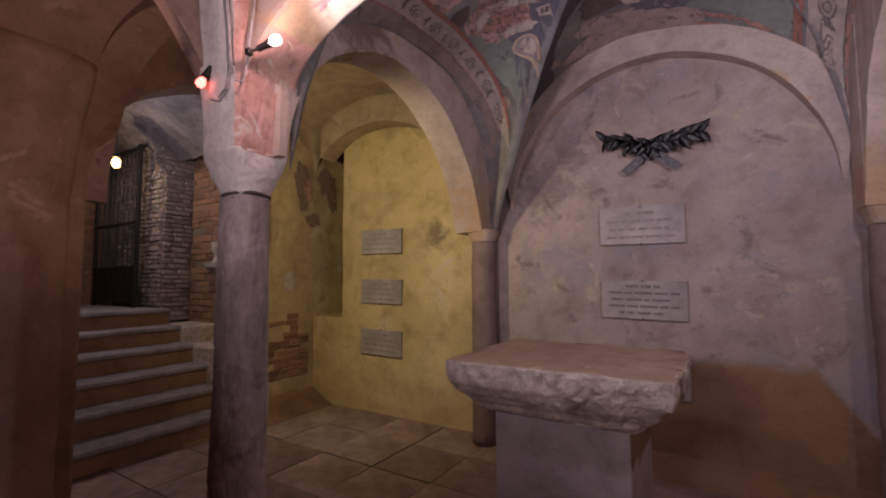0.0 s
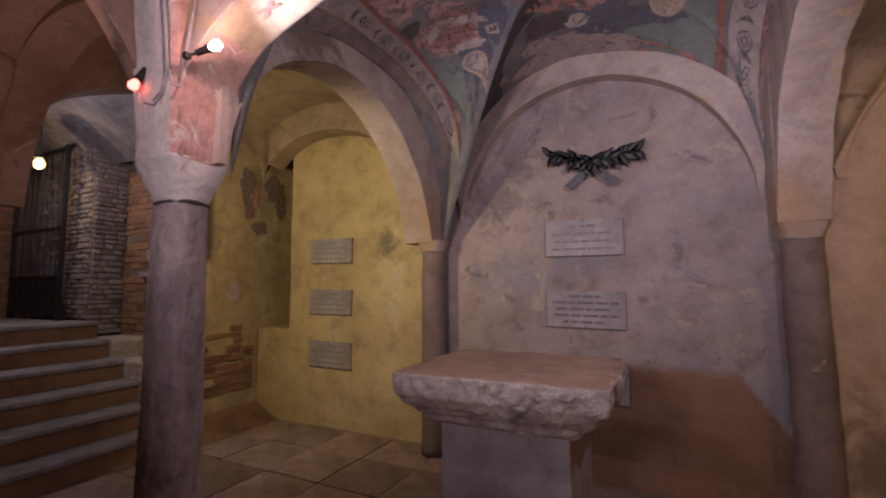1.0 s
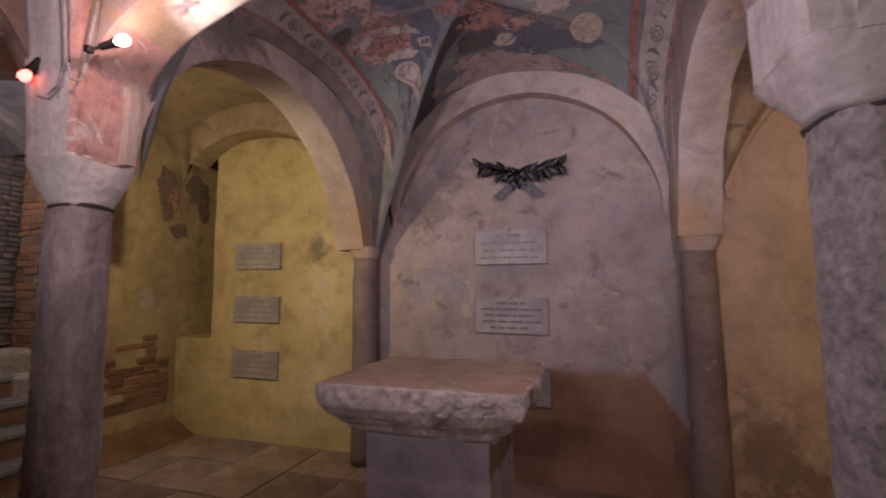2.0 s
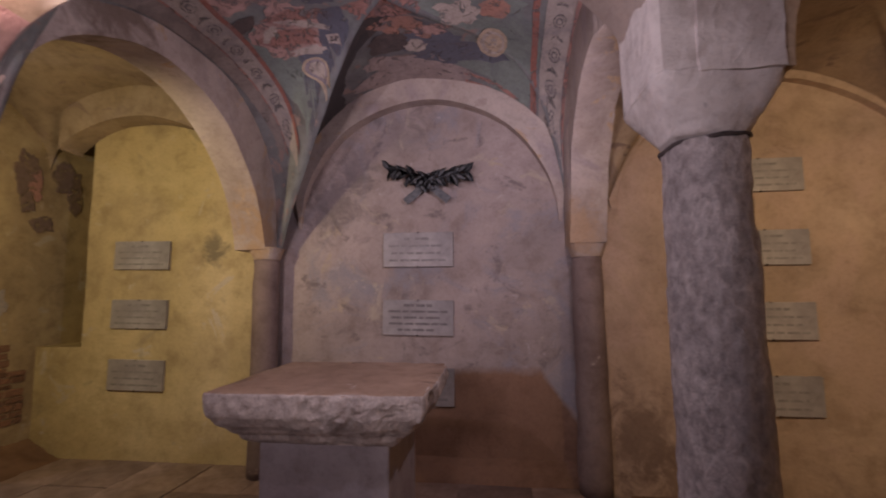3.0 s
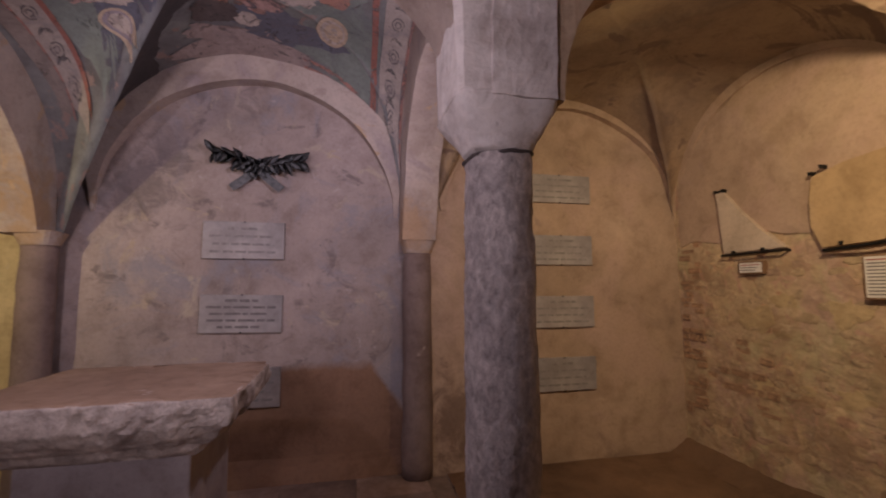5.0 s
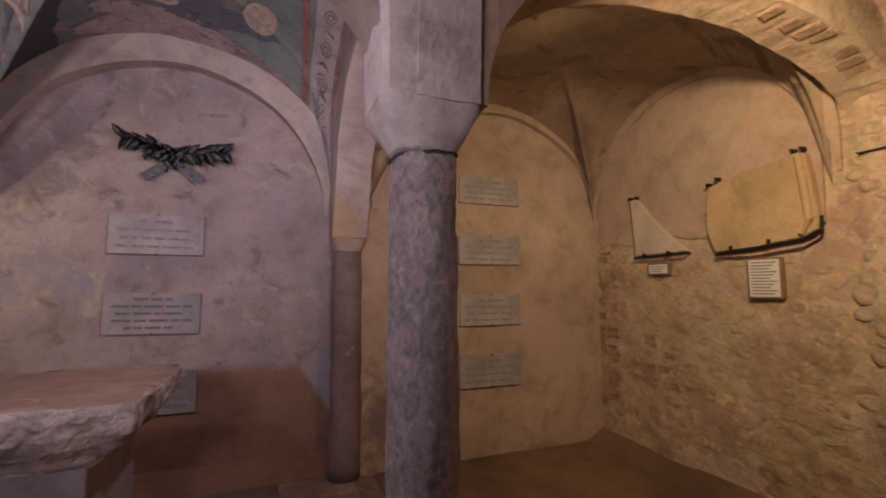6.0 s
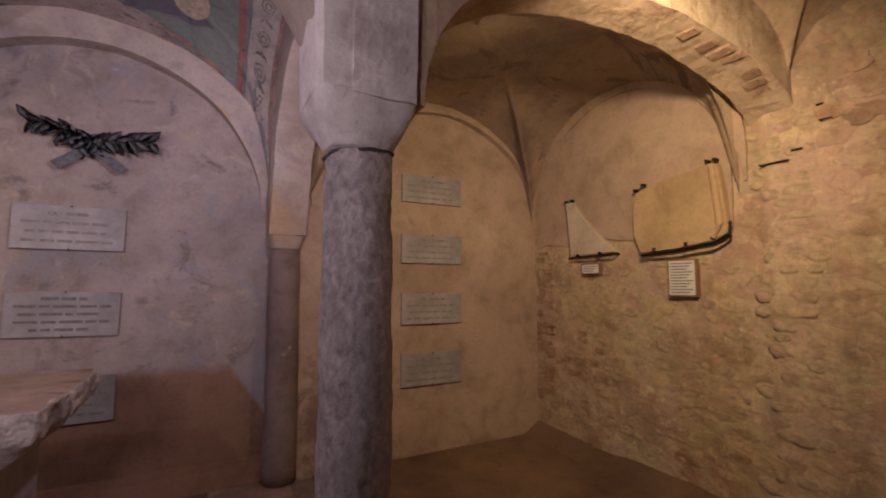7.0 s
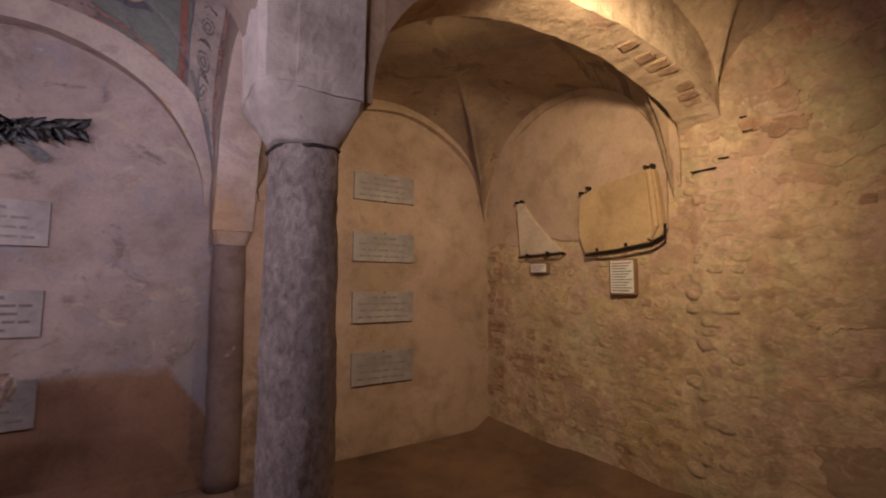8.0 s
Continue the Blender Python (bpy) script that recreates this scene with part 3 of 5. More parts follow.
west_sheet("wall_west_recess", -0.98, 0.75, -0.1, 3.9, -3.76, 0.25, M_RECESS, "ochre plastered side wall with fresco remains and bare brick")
ob = part("wall_west_arch", rough(arch_wall("y", -3.45, -3.15, -2.9, -1.22, 4.0, -1.27, 1.30, 2.08, 1.12, base=(-0.1, 2.0)), 0.015, 2.0, 7.0, 0.004), M_DARK)
tagged(ob, "dark plastered arch over the stair opening", "arch", kind="structure")
ob = part("wall_west", rough(box(-3.6, -3.12, -5.6, -2.53, -0.1, 4.0, 0.03), 0.01, 2, 3.0), M_DARK)
tagged(ob, "dark reddish plastered side wall", "wall", kind="structure")
secs = [ring_square(-3.33, -2.96, 0.37 + (0.10 if z > 2.0 else 0.0) * (z - 2.0) + 0.02 * math.exp(-z * 4), z, 0.62, 14) for z in np.linspace(-0.05, 2.9, 40)]
ob = part("wall_west_pier", rough(loft(secs), 0.022, 2.2, 9.0, 0.006), M_DARK, smooth=True)
tagged(ob, "dark plastered rounded wall pier carrying the vault", "pier", kind="structure")

# ---- transverse arches ----
def arch(name, bm, material, label, seed, grain=0.002):
    ob = part(name, rough(bm, 0.012, 2.3, seed, grain), material)
    mod = ob.modifiers.new("soft", "BEVEL")
    mod.width, mod.segments, mod.limit_method, mod.angle_limit = 0.018, 2, "ANGLE", radians(50)
    return tagged(ob, label, "arch", kind="structure")


def leaned(bm, y, slope):
    """Set a slab built round y = 0 at y, running a little aslant."""
    for v in bm.verts:
        v.co.y += y + slope * v.co.x
    return bm


arch("transverse_arch_left", arch_wall("y", -1.53, -1.262, -2.41, -0.02, TOP, -1.40, (0.97, 1.13), 1.84, 1.09, base=(2.06, 1.88), power=(0.78, 1.3), n=90), M_ARCH, "pale plastered transverse arch beside the niche", 1.0)
arch("transverse_arch_right", arch_wall("y", 1.26, 1.53, -2.42, -0.02, TOP, -1.22, 0.92, 1.87, 1.05, base=(2.13, 1.87)), M_ARCH, "pale plastered transverse arch with rough edges", 2.0, 0.008)
arch("front_arch_centre", leaned(arch_wall("x", -0.14, 0.13, -1.56, 1.48, TOP, -0.06, (1.255, 1.265), 2.06, 0.79, base=(2.04, 2.12), power=(0.6, 0.75), n=70), -2.37, 0.054), M_ARCH, "plastered arch between two columns", 3.0)
arch("front_arch_right", leaned(arch_wall("x", -0.13, 0.13, 1.28, 3.95, TOP, 2.66, (1.10, 1.32), 2.06, 0.79, base=(2.13, 1.95), power=(0.7, 0.72), n=60), -2.209, -0.065), M_ARCHR, "rough arch with exposed brick voussoirs", 4.0, 0.008)
arch("front_arch_left", arch_wall("x", -2.56, -2.32, -3.5, -1.38, TOP, -2.48, 0.92, 2.05, 1.05, base=2.06), M_DARK, "dark plastered arch beside the stairs", 5.0)

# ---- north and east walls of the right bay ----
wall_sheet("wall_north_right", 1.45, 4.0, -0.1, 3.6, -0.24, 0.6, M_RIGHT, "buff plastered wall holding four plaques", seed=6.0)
ob = part("wall_arch_right", rough(ring_arch("x", -0.24, 0.07, 2.72, 2.08, 1.10, 1.45, 0.90), 0.012, 2.5, 8.0, 0.004), M_RIGHT)
tagged(ob, "buff plastered wall arch with a ragged edge", "arch", kind="structure")


def east_relief(y, z):
    p = Vector((3.86, y, z))
    return 0.030 * noise.noise(p * 1.1) + 0.010 * noise.noise(p * 4.3) + 0.006 * noise.noise(p * 11) + 0.003 * noise.noise(p * 26) - 0.034 * ease((y + 2.78 + 0.025 * noise.noise(p * 3)) / 0.05) * ease((-2.33 - y + 0.03 * noise.noise(p * 4)) / 0.13) - 0.016 * math.exp(-((y + 2.77) / 0.03) ** 2)


def wall_east():
    def fn(s, t):
        y, z = -5.8 + 5.8 * s, -0.1 + 4.1 * t
        return (3.86 + east_relief(y, z), y, z)
    ob = part("wall_east", backed(grid(230, 160, fn), (0.4, 0, 0)), M_RUBBLE)
    return tagged(ob, "rough ochre rubble wall with patches of brick", "wall", kind="structure")


WALL_EAST = wall_east()
ob = part("wall_arch_east", rough(ring_arch("y", 3.86, 0.035, -1.30, 2.10, 1.00, 1.15, 0.97), 0.008, 2.5, 9.0, 0.002), M_RIGHT)
tagged(ob, "buff plastered wall arch over the rubble wall", "arch", kind="structure")

# ---- vaults ----
vault("ceiling_centre", BAY_C, centre_z, M_FRESCO, "groin vault with dark worn frescoes", n=120)
vault("ceiling_left", BAY_L, lambda x, y: barrel_z(BAY_L, x, y, 0.75, 2.72), M_LVAULT, "brown-grey plastered groin vault")
vault("ceiling_right", BAY_R, lambda x, y: groin_z(BAY_R, x, y, 2.05, 1.16, (3.0, 2.4), 3.13, 8.0), M_RVAULT, "buff plastered groin vault", n=70)
BAY_FC, BAY_FL, BAY_FR = (-1.55, 1.38, -5.6, -2.5), (-3.3, -1.55, -5.5, -2.55), (1.38, 3.95, -5.5, -2.40)
vault("ceiling_front_centre", BAY_FC, lambda x, y: barrel_z(BAY_FC, x, y, 0.8, 2.9), M_ARCH, "pale plastered groin vault", n=24)
vault("ceiling_front_left", BAY_FL, lambda x, y: groin_z(BAY_FL, x, y, 2.2, 1.0, (2.2, 5.0), 3.15), M_DARK, "dark reddish plastered groin vault", n=60)
vault("ceiling_front_right", BAY_FR, lambda x, y: groin_z(BAY_FR, x, y, 2.1, 1.25, (7.0, 5.0), 3.25), M_ARCHR, "rough ochre groin vault", n=90)
# wall and slab out of view, added to close the crypt
tagged(part("wall_south", box(-3.6, 4.2, -5.9, -5.55, -0.1, 4.1), M_DARK), "added dark wall closing the unseen south end", "wall", kind="structure")
tagged(part("roof_closure", box(-7.8, 4.6, -6.2, 1.4, 4.15, 4.3), M_DARK), "added dark slab closing the unseen space above the vaults", "ceiling", kind="structure")

# ---- columns ----
def column(at, label, shaft_top, r0, r1, cap_h, half, impost_top, flare, cap_dx=0.0, granite=M_GRANITE):
    x, y = at
    ob = thing("column", label, "column", (0, 0, 0), "columns of the crypt")
    prof = [(r0 + (r1 - r0) * (z / shaft_top) ** 1.4, z) for z in np.linspace(0.10, shaft_top, 150)]
    bm = lathe([(r0 + 0.03, 0.0), (r0 + 0.035, 0.08), (r0 + 0.005, 0.10)] + prof, 72, at)
    rough(bm, 0.008, 5.0, x * 3, 0.003)
    for v in bm.verts:
        d = Vector((v.co.x - x, v.co.y - y, 0)).normalized()
        v.co += d * (0.004 * noise.noise(v.co * 34) - 0.008 * max(0.0, noise.noise(v.co * 22 + Vector((9, 2, 4))) - 0.25))
    part("shaft", bm, granite, ob, smooth=True)
    ring = lathe([(r1 - 0.012, shaft_top - 0.012), (r1 + 0.006, shaft_top - 0.006), (r1 + 0.007, shaft_top + 0.004), (r1 - 0.012, shaft_top + 0.010)], 72, at)
    for v in ring.verts:
        v.co.z += 0.008 * noise.noise(v.co * 14) + 0.10 * (v.co.x - x)
        d = Vector((v.co.x - x, v.co.y - y, 0))
        v.co -= d * max(0.0, noise.noise(v.co * 11 + Vector((2, 2, 2)))) * 0.25
    part("necking", rough(ring, 0.003, 22.0, 2.0, 0.002), M_MORTAR, ob, "dark crumbled mortar joint", smooth=True)
    secs = []
    for k in range(17):
        f = k / 16
        h = r1 * 0.98 + (half - r1) * (0.35 * f + 0.65 * math.sin(f * math.pi / 2))
        secs.append(ring_square(x + cap_dx * f, y, h, shaft_top + 0.006 + cap_h * f, 1 - 0.90 * min(1, 1.15 * f), 12))
    part("capital", rough(loft(secs), 0.008, 8.0, x, 0.005), M_WHITE, ob, "chalk-white cushion capital", True)
    z0 = shaft_top + cap_h - 0.006
    secs = [ring_square(x + cap_dx, y, half * (0.988 + flare * f ** 1.5), z0 + (impost_top - z0) * f, 0.14 - 0.08 * f, 12) for f in np.linspace(0, 1, 14)]
    part("impost", rough(loft(secs), 0.008, 8.0, x, 0.005), M_WHITE, ob, "chalk-white plastered impost block")
    return ob


COL1 = column((-1.45, -2.45), "slender grey granite column with white plastered capital", 1.86, 0.130, 0.112, 0.20, 0.150, 3.3, 0.80, granite=M_PLUM)
COL2 = column((1.352, -2.30), "grey granite column with chalk-white faceted capital", 1.945, 0.130, 0.122, 0.17, 0.184, 3.3, 0.25, -0.014)
bm = grid(14, 30, lambda s, t: (1.275 + 0.225 * s, -2.487 - 0.045 * t ** 1.5, 2.105 + 0.80 * t))
part("plaster_panel", backed(rough(bm, 0.004, 9.0, 3.0, 0.003), (0, 0.05, 0)), M_WHITE, COL2, "raised flat plaster panel on the impost")


def soffit(s, t, t0, t1):
    """Point on the underside of the central front arch above the first column."""
    w = t0 + (t1 - t0) * t
    x = -0.06 - 1.255 * math.cos(w)
    return (x + 0.008 * math.cos(w), -2.37 + 0.054 * x - 0.125 + 0.24 * s, 2.06 + 0.79 * math.sin(w) ** 0.6 - 0.008 * math.sin(w))


rose = next(o for o in COL1.children if o.name.startswith("impost"))
rose.data.materials.append(M_PINK)
for f in rose.data.polygons:
    if f.normal.x > 0.55:
        f.material_index = 1
ARCH_C = bpy.data.objects["front_arch_centre"]
ARCH_C.data.materials.append(M_PINK)
for f in ARCH_C.data.polygons:
    if f.normal.x > 0.5 and f.center.x < -1.1 and f.center.z < 2.55:
        f.material_index = 1
part("painted_soffit", rough(grid(8, 24, lambda s, t: soffit(s, t, 0.02, 0.55)), 0.012, 2.3, 3.0, 0.002), M_PINK, ARCH_C, "faded rose-painted soffit", True)
part("painted_soffit", rough(grid(8, 16, lambda s, t: soffit(s, t, 0.55, 1.1)), 0.012, 2.3, 3.0, 0.002), M_CREAMY, ARCH_C, "cream-painted soffit", True)
bm = bmesh.new()
for k in range(4):
    a = math.pi / 4 + math.pi / 2 * k
    ring = []
    for i in range(12):
        b = 2 * math.pi * i / 12
        u, v = 0.10 + 0.09 * math.cos(b), 0.045 * math.sin(b)
        ring.append(bm.verts.new(Vector(soffit(0.42 + (math.cos(a) * u - math.sin(a) * v) * 0.8, 0.5 + (math.sin(a) * u + math.cos(a) * v), 0.62, 0.98)) + Vector((0.004, 0, -0.008))))
    bm.faces.new(ring)
part("painted_cross", rough(bm, 0.012, 2.3, 3.0, 0.002), M_RED, ARCH_C, "four-petalled painted cross")


def half_column(x, y, r, label, top=1.76):
    ob = thing("half_column", label, "column", group="half columns against the wall")
    bm = lathe([(r + 0.01, 0.0)] + [(r + 0.012 * (1 - z / top), z) for z in np.linspace(0.1, top, 40)], 30, (x, y))
    part("shaft", rough(bm, 0.009, 5.0, x, 0.004), M_HALF, ob, smooth=True)
    secs = [ring_square(x, y, r * 1.02 + 0.022 * f, top + 0.10 * f, 0.9 - 0.7 * f) for f in np.linspace(0, 1, 5)]
    part("capital", rough(loft(secs), 0.006, 7.0, x), M_ARCH, ob, "worn pale cushion capital")
    return ob


half_column(1.385, -0.20, 0.115, "grey plastered half column against the wall")
half_column(-1.315, -0.14, 0.105, "brownish plastered half column against the wall", 1.80)


# ---- altar ----
def altar():
    ob = thing("stone_altar", "worn limestone altar table on a grey plastered pedestal", "altar")
    bm = bmesh.new()
    box(-0.57, 0.13, -1.49, -0.80, 0.0, 0.76, 0.012, bm)
    part("pedestal", rough(bm, 0.004, 4.0), M_PEDESTAL, ob, "grey plastered block")
    x0, x1, y0, y1 = -0.79, 0.375, -1.72, -0.70
    cx, cy = (x0 + x1) / 2, (y0 + y1) / 2
    secs = []
    low = [(0.742, 0.66), (0.752, 0.71), (0.765, 0.735), (0.782, 0.75), (0.798, 0.765), (0.803, 0.80), (0.820, 0.835), (0.836, 0.86), (0.842, 0.885), (0.858, 0.915), (0.876, 0.94), (0.893, 0.958), (0.898, 0.975), (0.915, 0.985),
           (0.932, 0.992), (0.950, 0.996), (0.968, 0.998), (0.984, 1.0), (0.998, 1.0), (1.010, 0.998), (1.018, 0.995), (1.021, 0.990)]
    for z, k in low + [(1.021, 0.97), (1.021, 0.94), (1.021, 0.8), (1.021, 0.5), (1.021, 0.2)]:
        ring = []
        for px, py, _ in ring_square(0, 0, 1.0, 0, 0.10, 100):
            p = Vector((cx + px * k * (x1 - x0) / 2, cy + py * k * (y1 - y0) / 2, z))
            if k < 0.96 and z > 1.0:
                p.z += 0.003 * noise.noise(p * 5)
            elif z > 0.745:
                worn = min(1.0, max(0.15, (p.x + 0.45) / 0.35)) if p.y < -1.2 or p.x > 0 else 0.3
                rag = noise.noise(p * 11) * 0.5 + noise.noise(p * 24 + Vector((4, 1, 7))) * 0.32 + noise.noise(p * 52 + Vector((1, 8, 3))) * 0.16
                bite = max(0.0, noise.noise(p * 6.5 + Vector((3, 1, 2))) - 0.05)
                d = Vector((p.x - cx, p.y - cy, 0)).normalized()
                p += d * (0.010 * noise.noise(p * 4) - 0.012 + worn * (0.028 * rag - 0.05 * bite) + 0.012 * (1 - worn) * rag)
                if z > 0.99:
                    p.z -= worn * 0.03 * bite + 0.004 * abs(rag)
                else:
                    p.z += worn * 0.012 * noise.noise(p * 17 + Vector((5, 5, 5)))
            ring.append(p)
        secs.append(ring)
    mensa = part("mensa", loft(secs), M_LIMESTONE, ob, "worn limestone slab with brown top and chipped pale edge")
    mensa.data.materials.append(M_SLABTOP)
    for f in mensa.data.polygons:
        if f.center.z > 1.012 and f.normal.z > 0.85:
            f.material_index = 1
        f.use_smooth = f.center.z > 1.012 or f.center.x < -0.22
    return ob


altar()


# ---- plaques ----
def plaque(cx, y, cz, w, h, lines, label, group, tilt=0.0, ink=M_FAINT):
    ob = thing("memorial_plaque", label, "plaque", (cx, y, cz), group)
    bm = box(-w / 2, w / 2, -0.028, 0.02, -h / 2, h / 2, 0.004)
    slab = part("slab", bm, M_MARBLE, ob)
    for k in range(2):
        part("fixing_pin", box(-0.005, 0.005, -0.032, -0.02, (h / 2 - 0.002) * (1, -1)[k] - 0.006, (h / 2 - 0.002) * (1, -1)[k] + 0.006, 0.002), M_IRON, ob)
    rnd = random.Random(int(1000 * (cx + cz)))
    for i in range(lines):
        z = h / 2 - h * (i + 0.9) / (lines + 0.8)
        half = w * (0.20, 0.42, 0.38, 0.41, 0.28)[i % 5]
        bh = h * (0.062 if i else 0.075)
        x = -half
        while x < half - 0.03:
            step = min(rnd.uniform(0.04, 0.13), half - x)
            part("inscription_word", box(x, x + step, -0.0292, -0.0275, z - bh / 2, z + bh / 2), ink, slab)
            x += step + 0.016
    ob.rotation_euler = (0, radians(tilt), 0)
    return ob


G = "memorial plaques on the walls"
plaque(0.01, 0.0, 1.872, 0.615, 0.30, 4, "white marble plaque with faint worn inscription", G, 0.6)
plaque(0.005, 0.0, 1.287, 0.615, 0.30, 5, "white marble plaque with dark lettering", G, 1.2, M_INK)
plaque(0.01, 0.0, 0.71, 0.60, 0.31, 4, "marble plaque half hidden behind the altar", G, 0.5)
for z, h in ((1.885, 0.27), (1.33, 0.27), (0.77, 0.28)):
    plaque(-2.665, 0.03, z, 0.575, h, 4, "yellowed marble plaque on the ochre niche wall", G, 1.0)
for z, h in ((2.345, 0.25), (1.80, 0.26), (1.265, 0.27), (0.735, 0.28)):
    plaque(2.65, -0.24, z, 0.60, h, 4, "grey marble plaque on the buff wall", G, 0.3)


# ---- laurel wreath ----
def wreath():
    ob = thing("laurel_spray", "dark bronze laurel and oak spray with crossed ribbon", "wreath", (0.1, -0.03, 2.462))
    rnd = random.Random(5)
    leaf = bmesh.new()
    n = 10
    rows = []
    for i in range(n + 1):
        f = i / n
        w = 0.026 * math.sin(math.pi * f ** 0.8) * (1 + 0.12 * math.sin(f * 22)) + 0.001
        rows.append([leaf.verts.new((0.11 * f, -w, 0.006)), leaf.verts.new((0.11 * f, 0, -0.004 - 0.012 * f)), leaf.verts.new((0.11 * f, w, 0.006))])
    for a, b in zip(rows, rows[1:]):
        for k in range(2):
            leaf.faces.new((a[k], b[k], b[k + 1], a[k + 1]))
    bmesh.ops.solidify(leaf, geom=leaf.faces[:], thickness=0.004)
    me = finish("leaf", leaf, M_BRONZE, True)
    for side in (-1, 1):
        end = Vector((0.335 * side + 0.01, -0.02, 0.115 if side < 0 else 0.060))
        pts = [Vector((-0.10 * side, -0.02, -0.04)).lerp(end, f) + Vector((0, -0.02 * math.sin(f * 3), 0.02 * math.sin(f * math.pi))) for f in np.linspace(0, 1, 10)]
        part("branch", tube(pts, 0.007, 6), M_BRONZE, ob)
        for i in range(19):
            f = 0.10 + 0.90 * i / 18
            p = pts[0].lerp(end, f) + Vector((0, -0.02 - 0.03 * rnd.random(), 0.02 * math.sin(f * math.pi)))
            lf = new("leaf", me)
            lf.parent = ob
            a = (0 if side > 0 else math.pi) + (-1, 1)[i % 2] * rnd.uniform(0.35, 1.05) - 0.10 * side
            s = rnd.uniform(0.85, 1.20)
            lf.matrix_local = Matrix.Translation(p) @ Matrix.Rotation(-a, 4, "Y") @ Matrix.Rotation(radians(90) + rnd.uniform(-0.5, 0.5), 4, "X") @ Matrix.Scale(s, 4)
    for side in (-1, 1):
        a, b = Vector((-0.03 * side, -0.04, 0.01)), Vector((0.19 * side, -0.03, -0.175))
        d = (b - a).normalized()
        w = Vector((-d.z, 0, d.x)) * 0.033
        secs = []
        for f in np.linspace(0, 1, 8):
            c = a.lerp(b, f) + Vector((0, -0.008 * math.sin(f * 8), 0))
            secs.append([c - w, c + w, c + w + Vector((0, 0.004, 0)), c - w + Vector((0, 0.004, 0))])
        part("ribbon", loft(secs), M_BRONZE, ob)
    for i in range(9):
        bm = bmesh.new()
        bmesh.ops.create_icosphere(bm, subdivisions=2, radius=0.013)
        for v in bm.verts:
            v.co += Vector((rnd.uniform(-0.001, 0.001) + (-0.06, 0.0, 0.05, 0.02, -0.03, 0.09, -0.1, 0.03, -0.01)[i], -0.055, (0.03, 0.0, 0.02, 0.06, 0.05, -0.02, -0.01, -0.05, -0.09)[i]))
        part("berry", bm, M_BRONZE, ob, smooth=True)
    return ob


wreath()


# ---- stairs ----
def stairs():
    ob = thing("staircase", "stone-nosed stairs with brown risers climbing to a gate", "stairs", kind="structure")
    rise, run, x0 = 0.188, 0.318, -3.56
    for i in range(6):
        x = x0 - run * i
        z = rise * (i + 1)
        deep = run + 0.03 if i < 5 else 2.6
        right = -0.98 if i else -0.95
        part("riser", rough(box(x - deep, x - 0.03, -2.75, right, 0.0 if i == 0 else z - rise - 0.05, z - 0.045), 0.004, 3), M_RISER, ob)
        bm = box(x - deep, x + 0.01, -2.75, right, z - 0.045, z, 0.012)
        bmesh.ops.subdivide_edges(bm, edges=[e for e in bm.edges if e.calc_length() > 1], cuts=14)
        part("tread", rough(bm, 0.007, 3.5, i), M_TREAD, ob)
    return ob


stairs()
ob = part("stair_kerb", rough(box(-4.75, -3.80, -1.04, -0.55, 0.0, 0.74, 0.02), 0.01, 3), M_LIMESTONE)
tagged(ob, "grey stone kerb block beside the stairs", "kerb", kind="structure")
ob = part("stair_kerb_upper", rough(box(-5.52, -4.76, -1.02, -0.55, 0.0, 0.93, 0.02), 0.01, 3), M_LIMESTONE)
tagged(ob, "grey stone kerb block beside the upper stairs", "kerb", kind="structure")
tagged(part("stair_wall_south", box(-7.6, -3.55, -3.1, -2.72, -0.1, 4.1), M_DARK), "dark stairwell wall", "wall", kind="structure")
WALL_END = tagged(part("stair_wall_end", box(-7.7, -7.4, -3.1, 0.9, -0.1, 4.1), M_JOINT), "dark brick passage wall", "wall", kind="structure")
WALL_STAIR = tagged(part("stair_wall_north", box(-7.6, -3.98, -0.56, -0.30, -0.1, 4.1), M_JOINT), "red brick wall beside the stairs", "wall", kind="structure")
PIER = tagged(part("stair_pier", box(-6.9, -5.52, -0.93, -0.5, 1.0, 3.6), M_JOINT), "pale grey brick pier beside the gate", "pier", kind="structure")
ob = part("stair_ceiling", rough(grid(20, 20, lambda s, t: (-7.5 + 4.0 * s, -2.75 + 2.0 * t, 3.05 + 0.55 * math.sin(math.pi * t))), 0.03, 3), M_STAIRVAULT)
mod = ob.modifiers.new("shell", "SOLIDIFY")
mod.thickness, mod.offset = 0.12, 1.0
tagged(ob, "rough grey stone barrel ceiling over the stairs", "ceiling", kind="structure")


# ---- iron gate ----
def gate():
    ob = thing("iron_gate", "open black iron bar gate on the stair landing", "gate")
    x = -5.72
    part("frame", box(x - 0.02, x + 0.02, -1.16, -1.11, 1.13, 3.22, 0.004), M_IRON, ob)
    part("frame", box(x - 1.3, x - 1.26, -1.13, -1.09, 1.13, 3.20, 0.004), M_IRON, ob)
    for z in (1.2, 1.62, 2.2, 3.16):
        part("rail", box(x - 1.28, x, -1.145, -1.115, z, z + 0.04, 0.004), M_IRON, ob)
    for i in range(9):
        xx = x - 0.13 * (i + 1)
        part("bar", lathe([(0.009, 1.2), (0.009, 3.18)], 8, (xx, -1.13)), M_IRON, ob)
    part("panel", box(x - 1.27, x - 0.02, -1.135, -1.125, 1.22, 1.64), M_IRON, ob)
    return ob


gate()


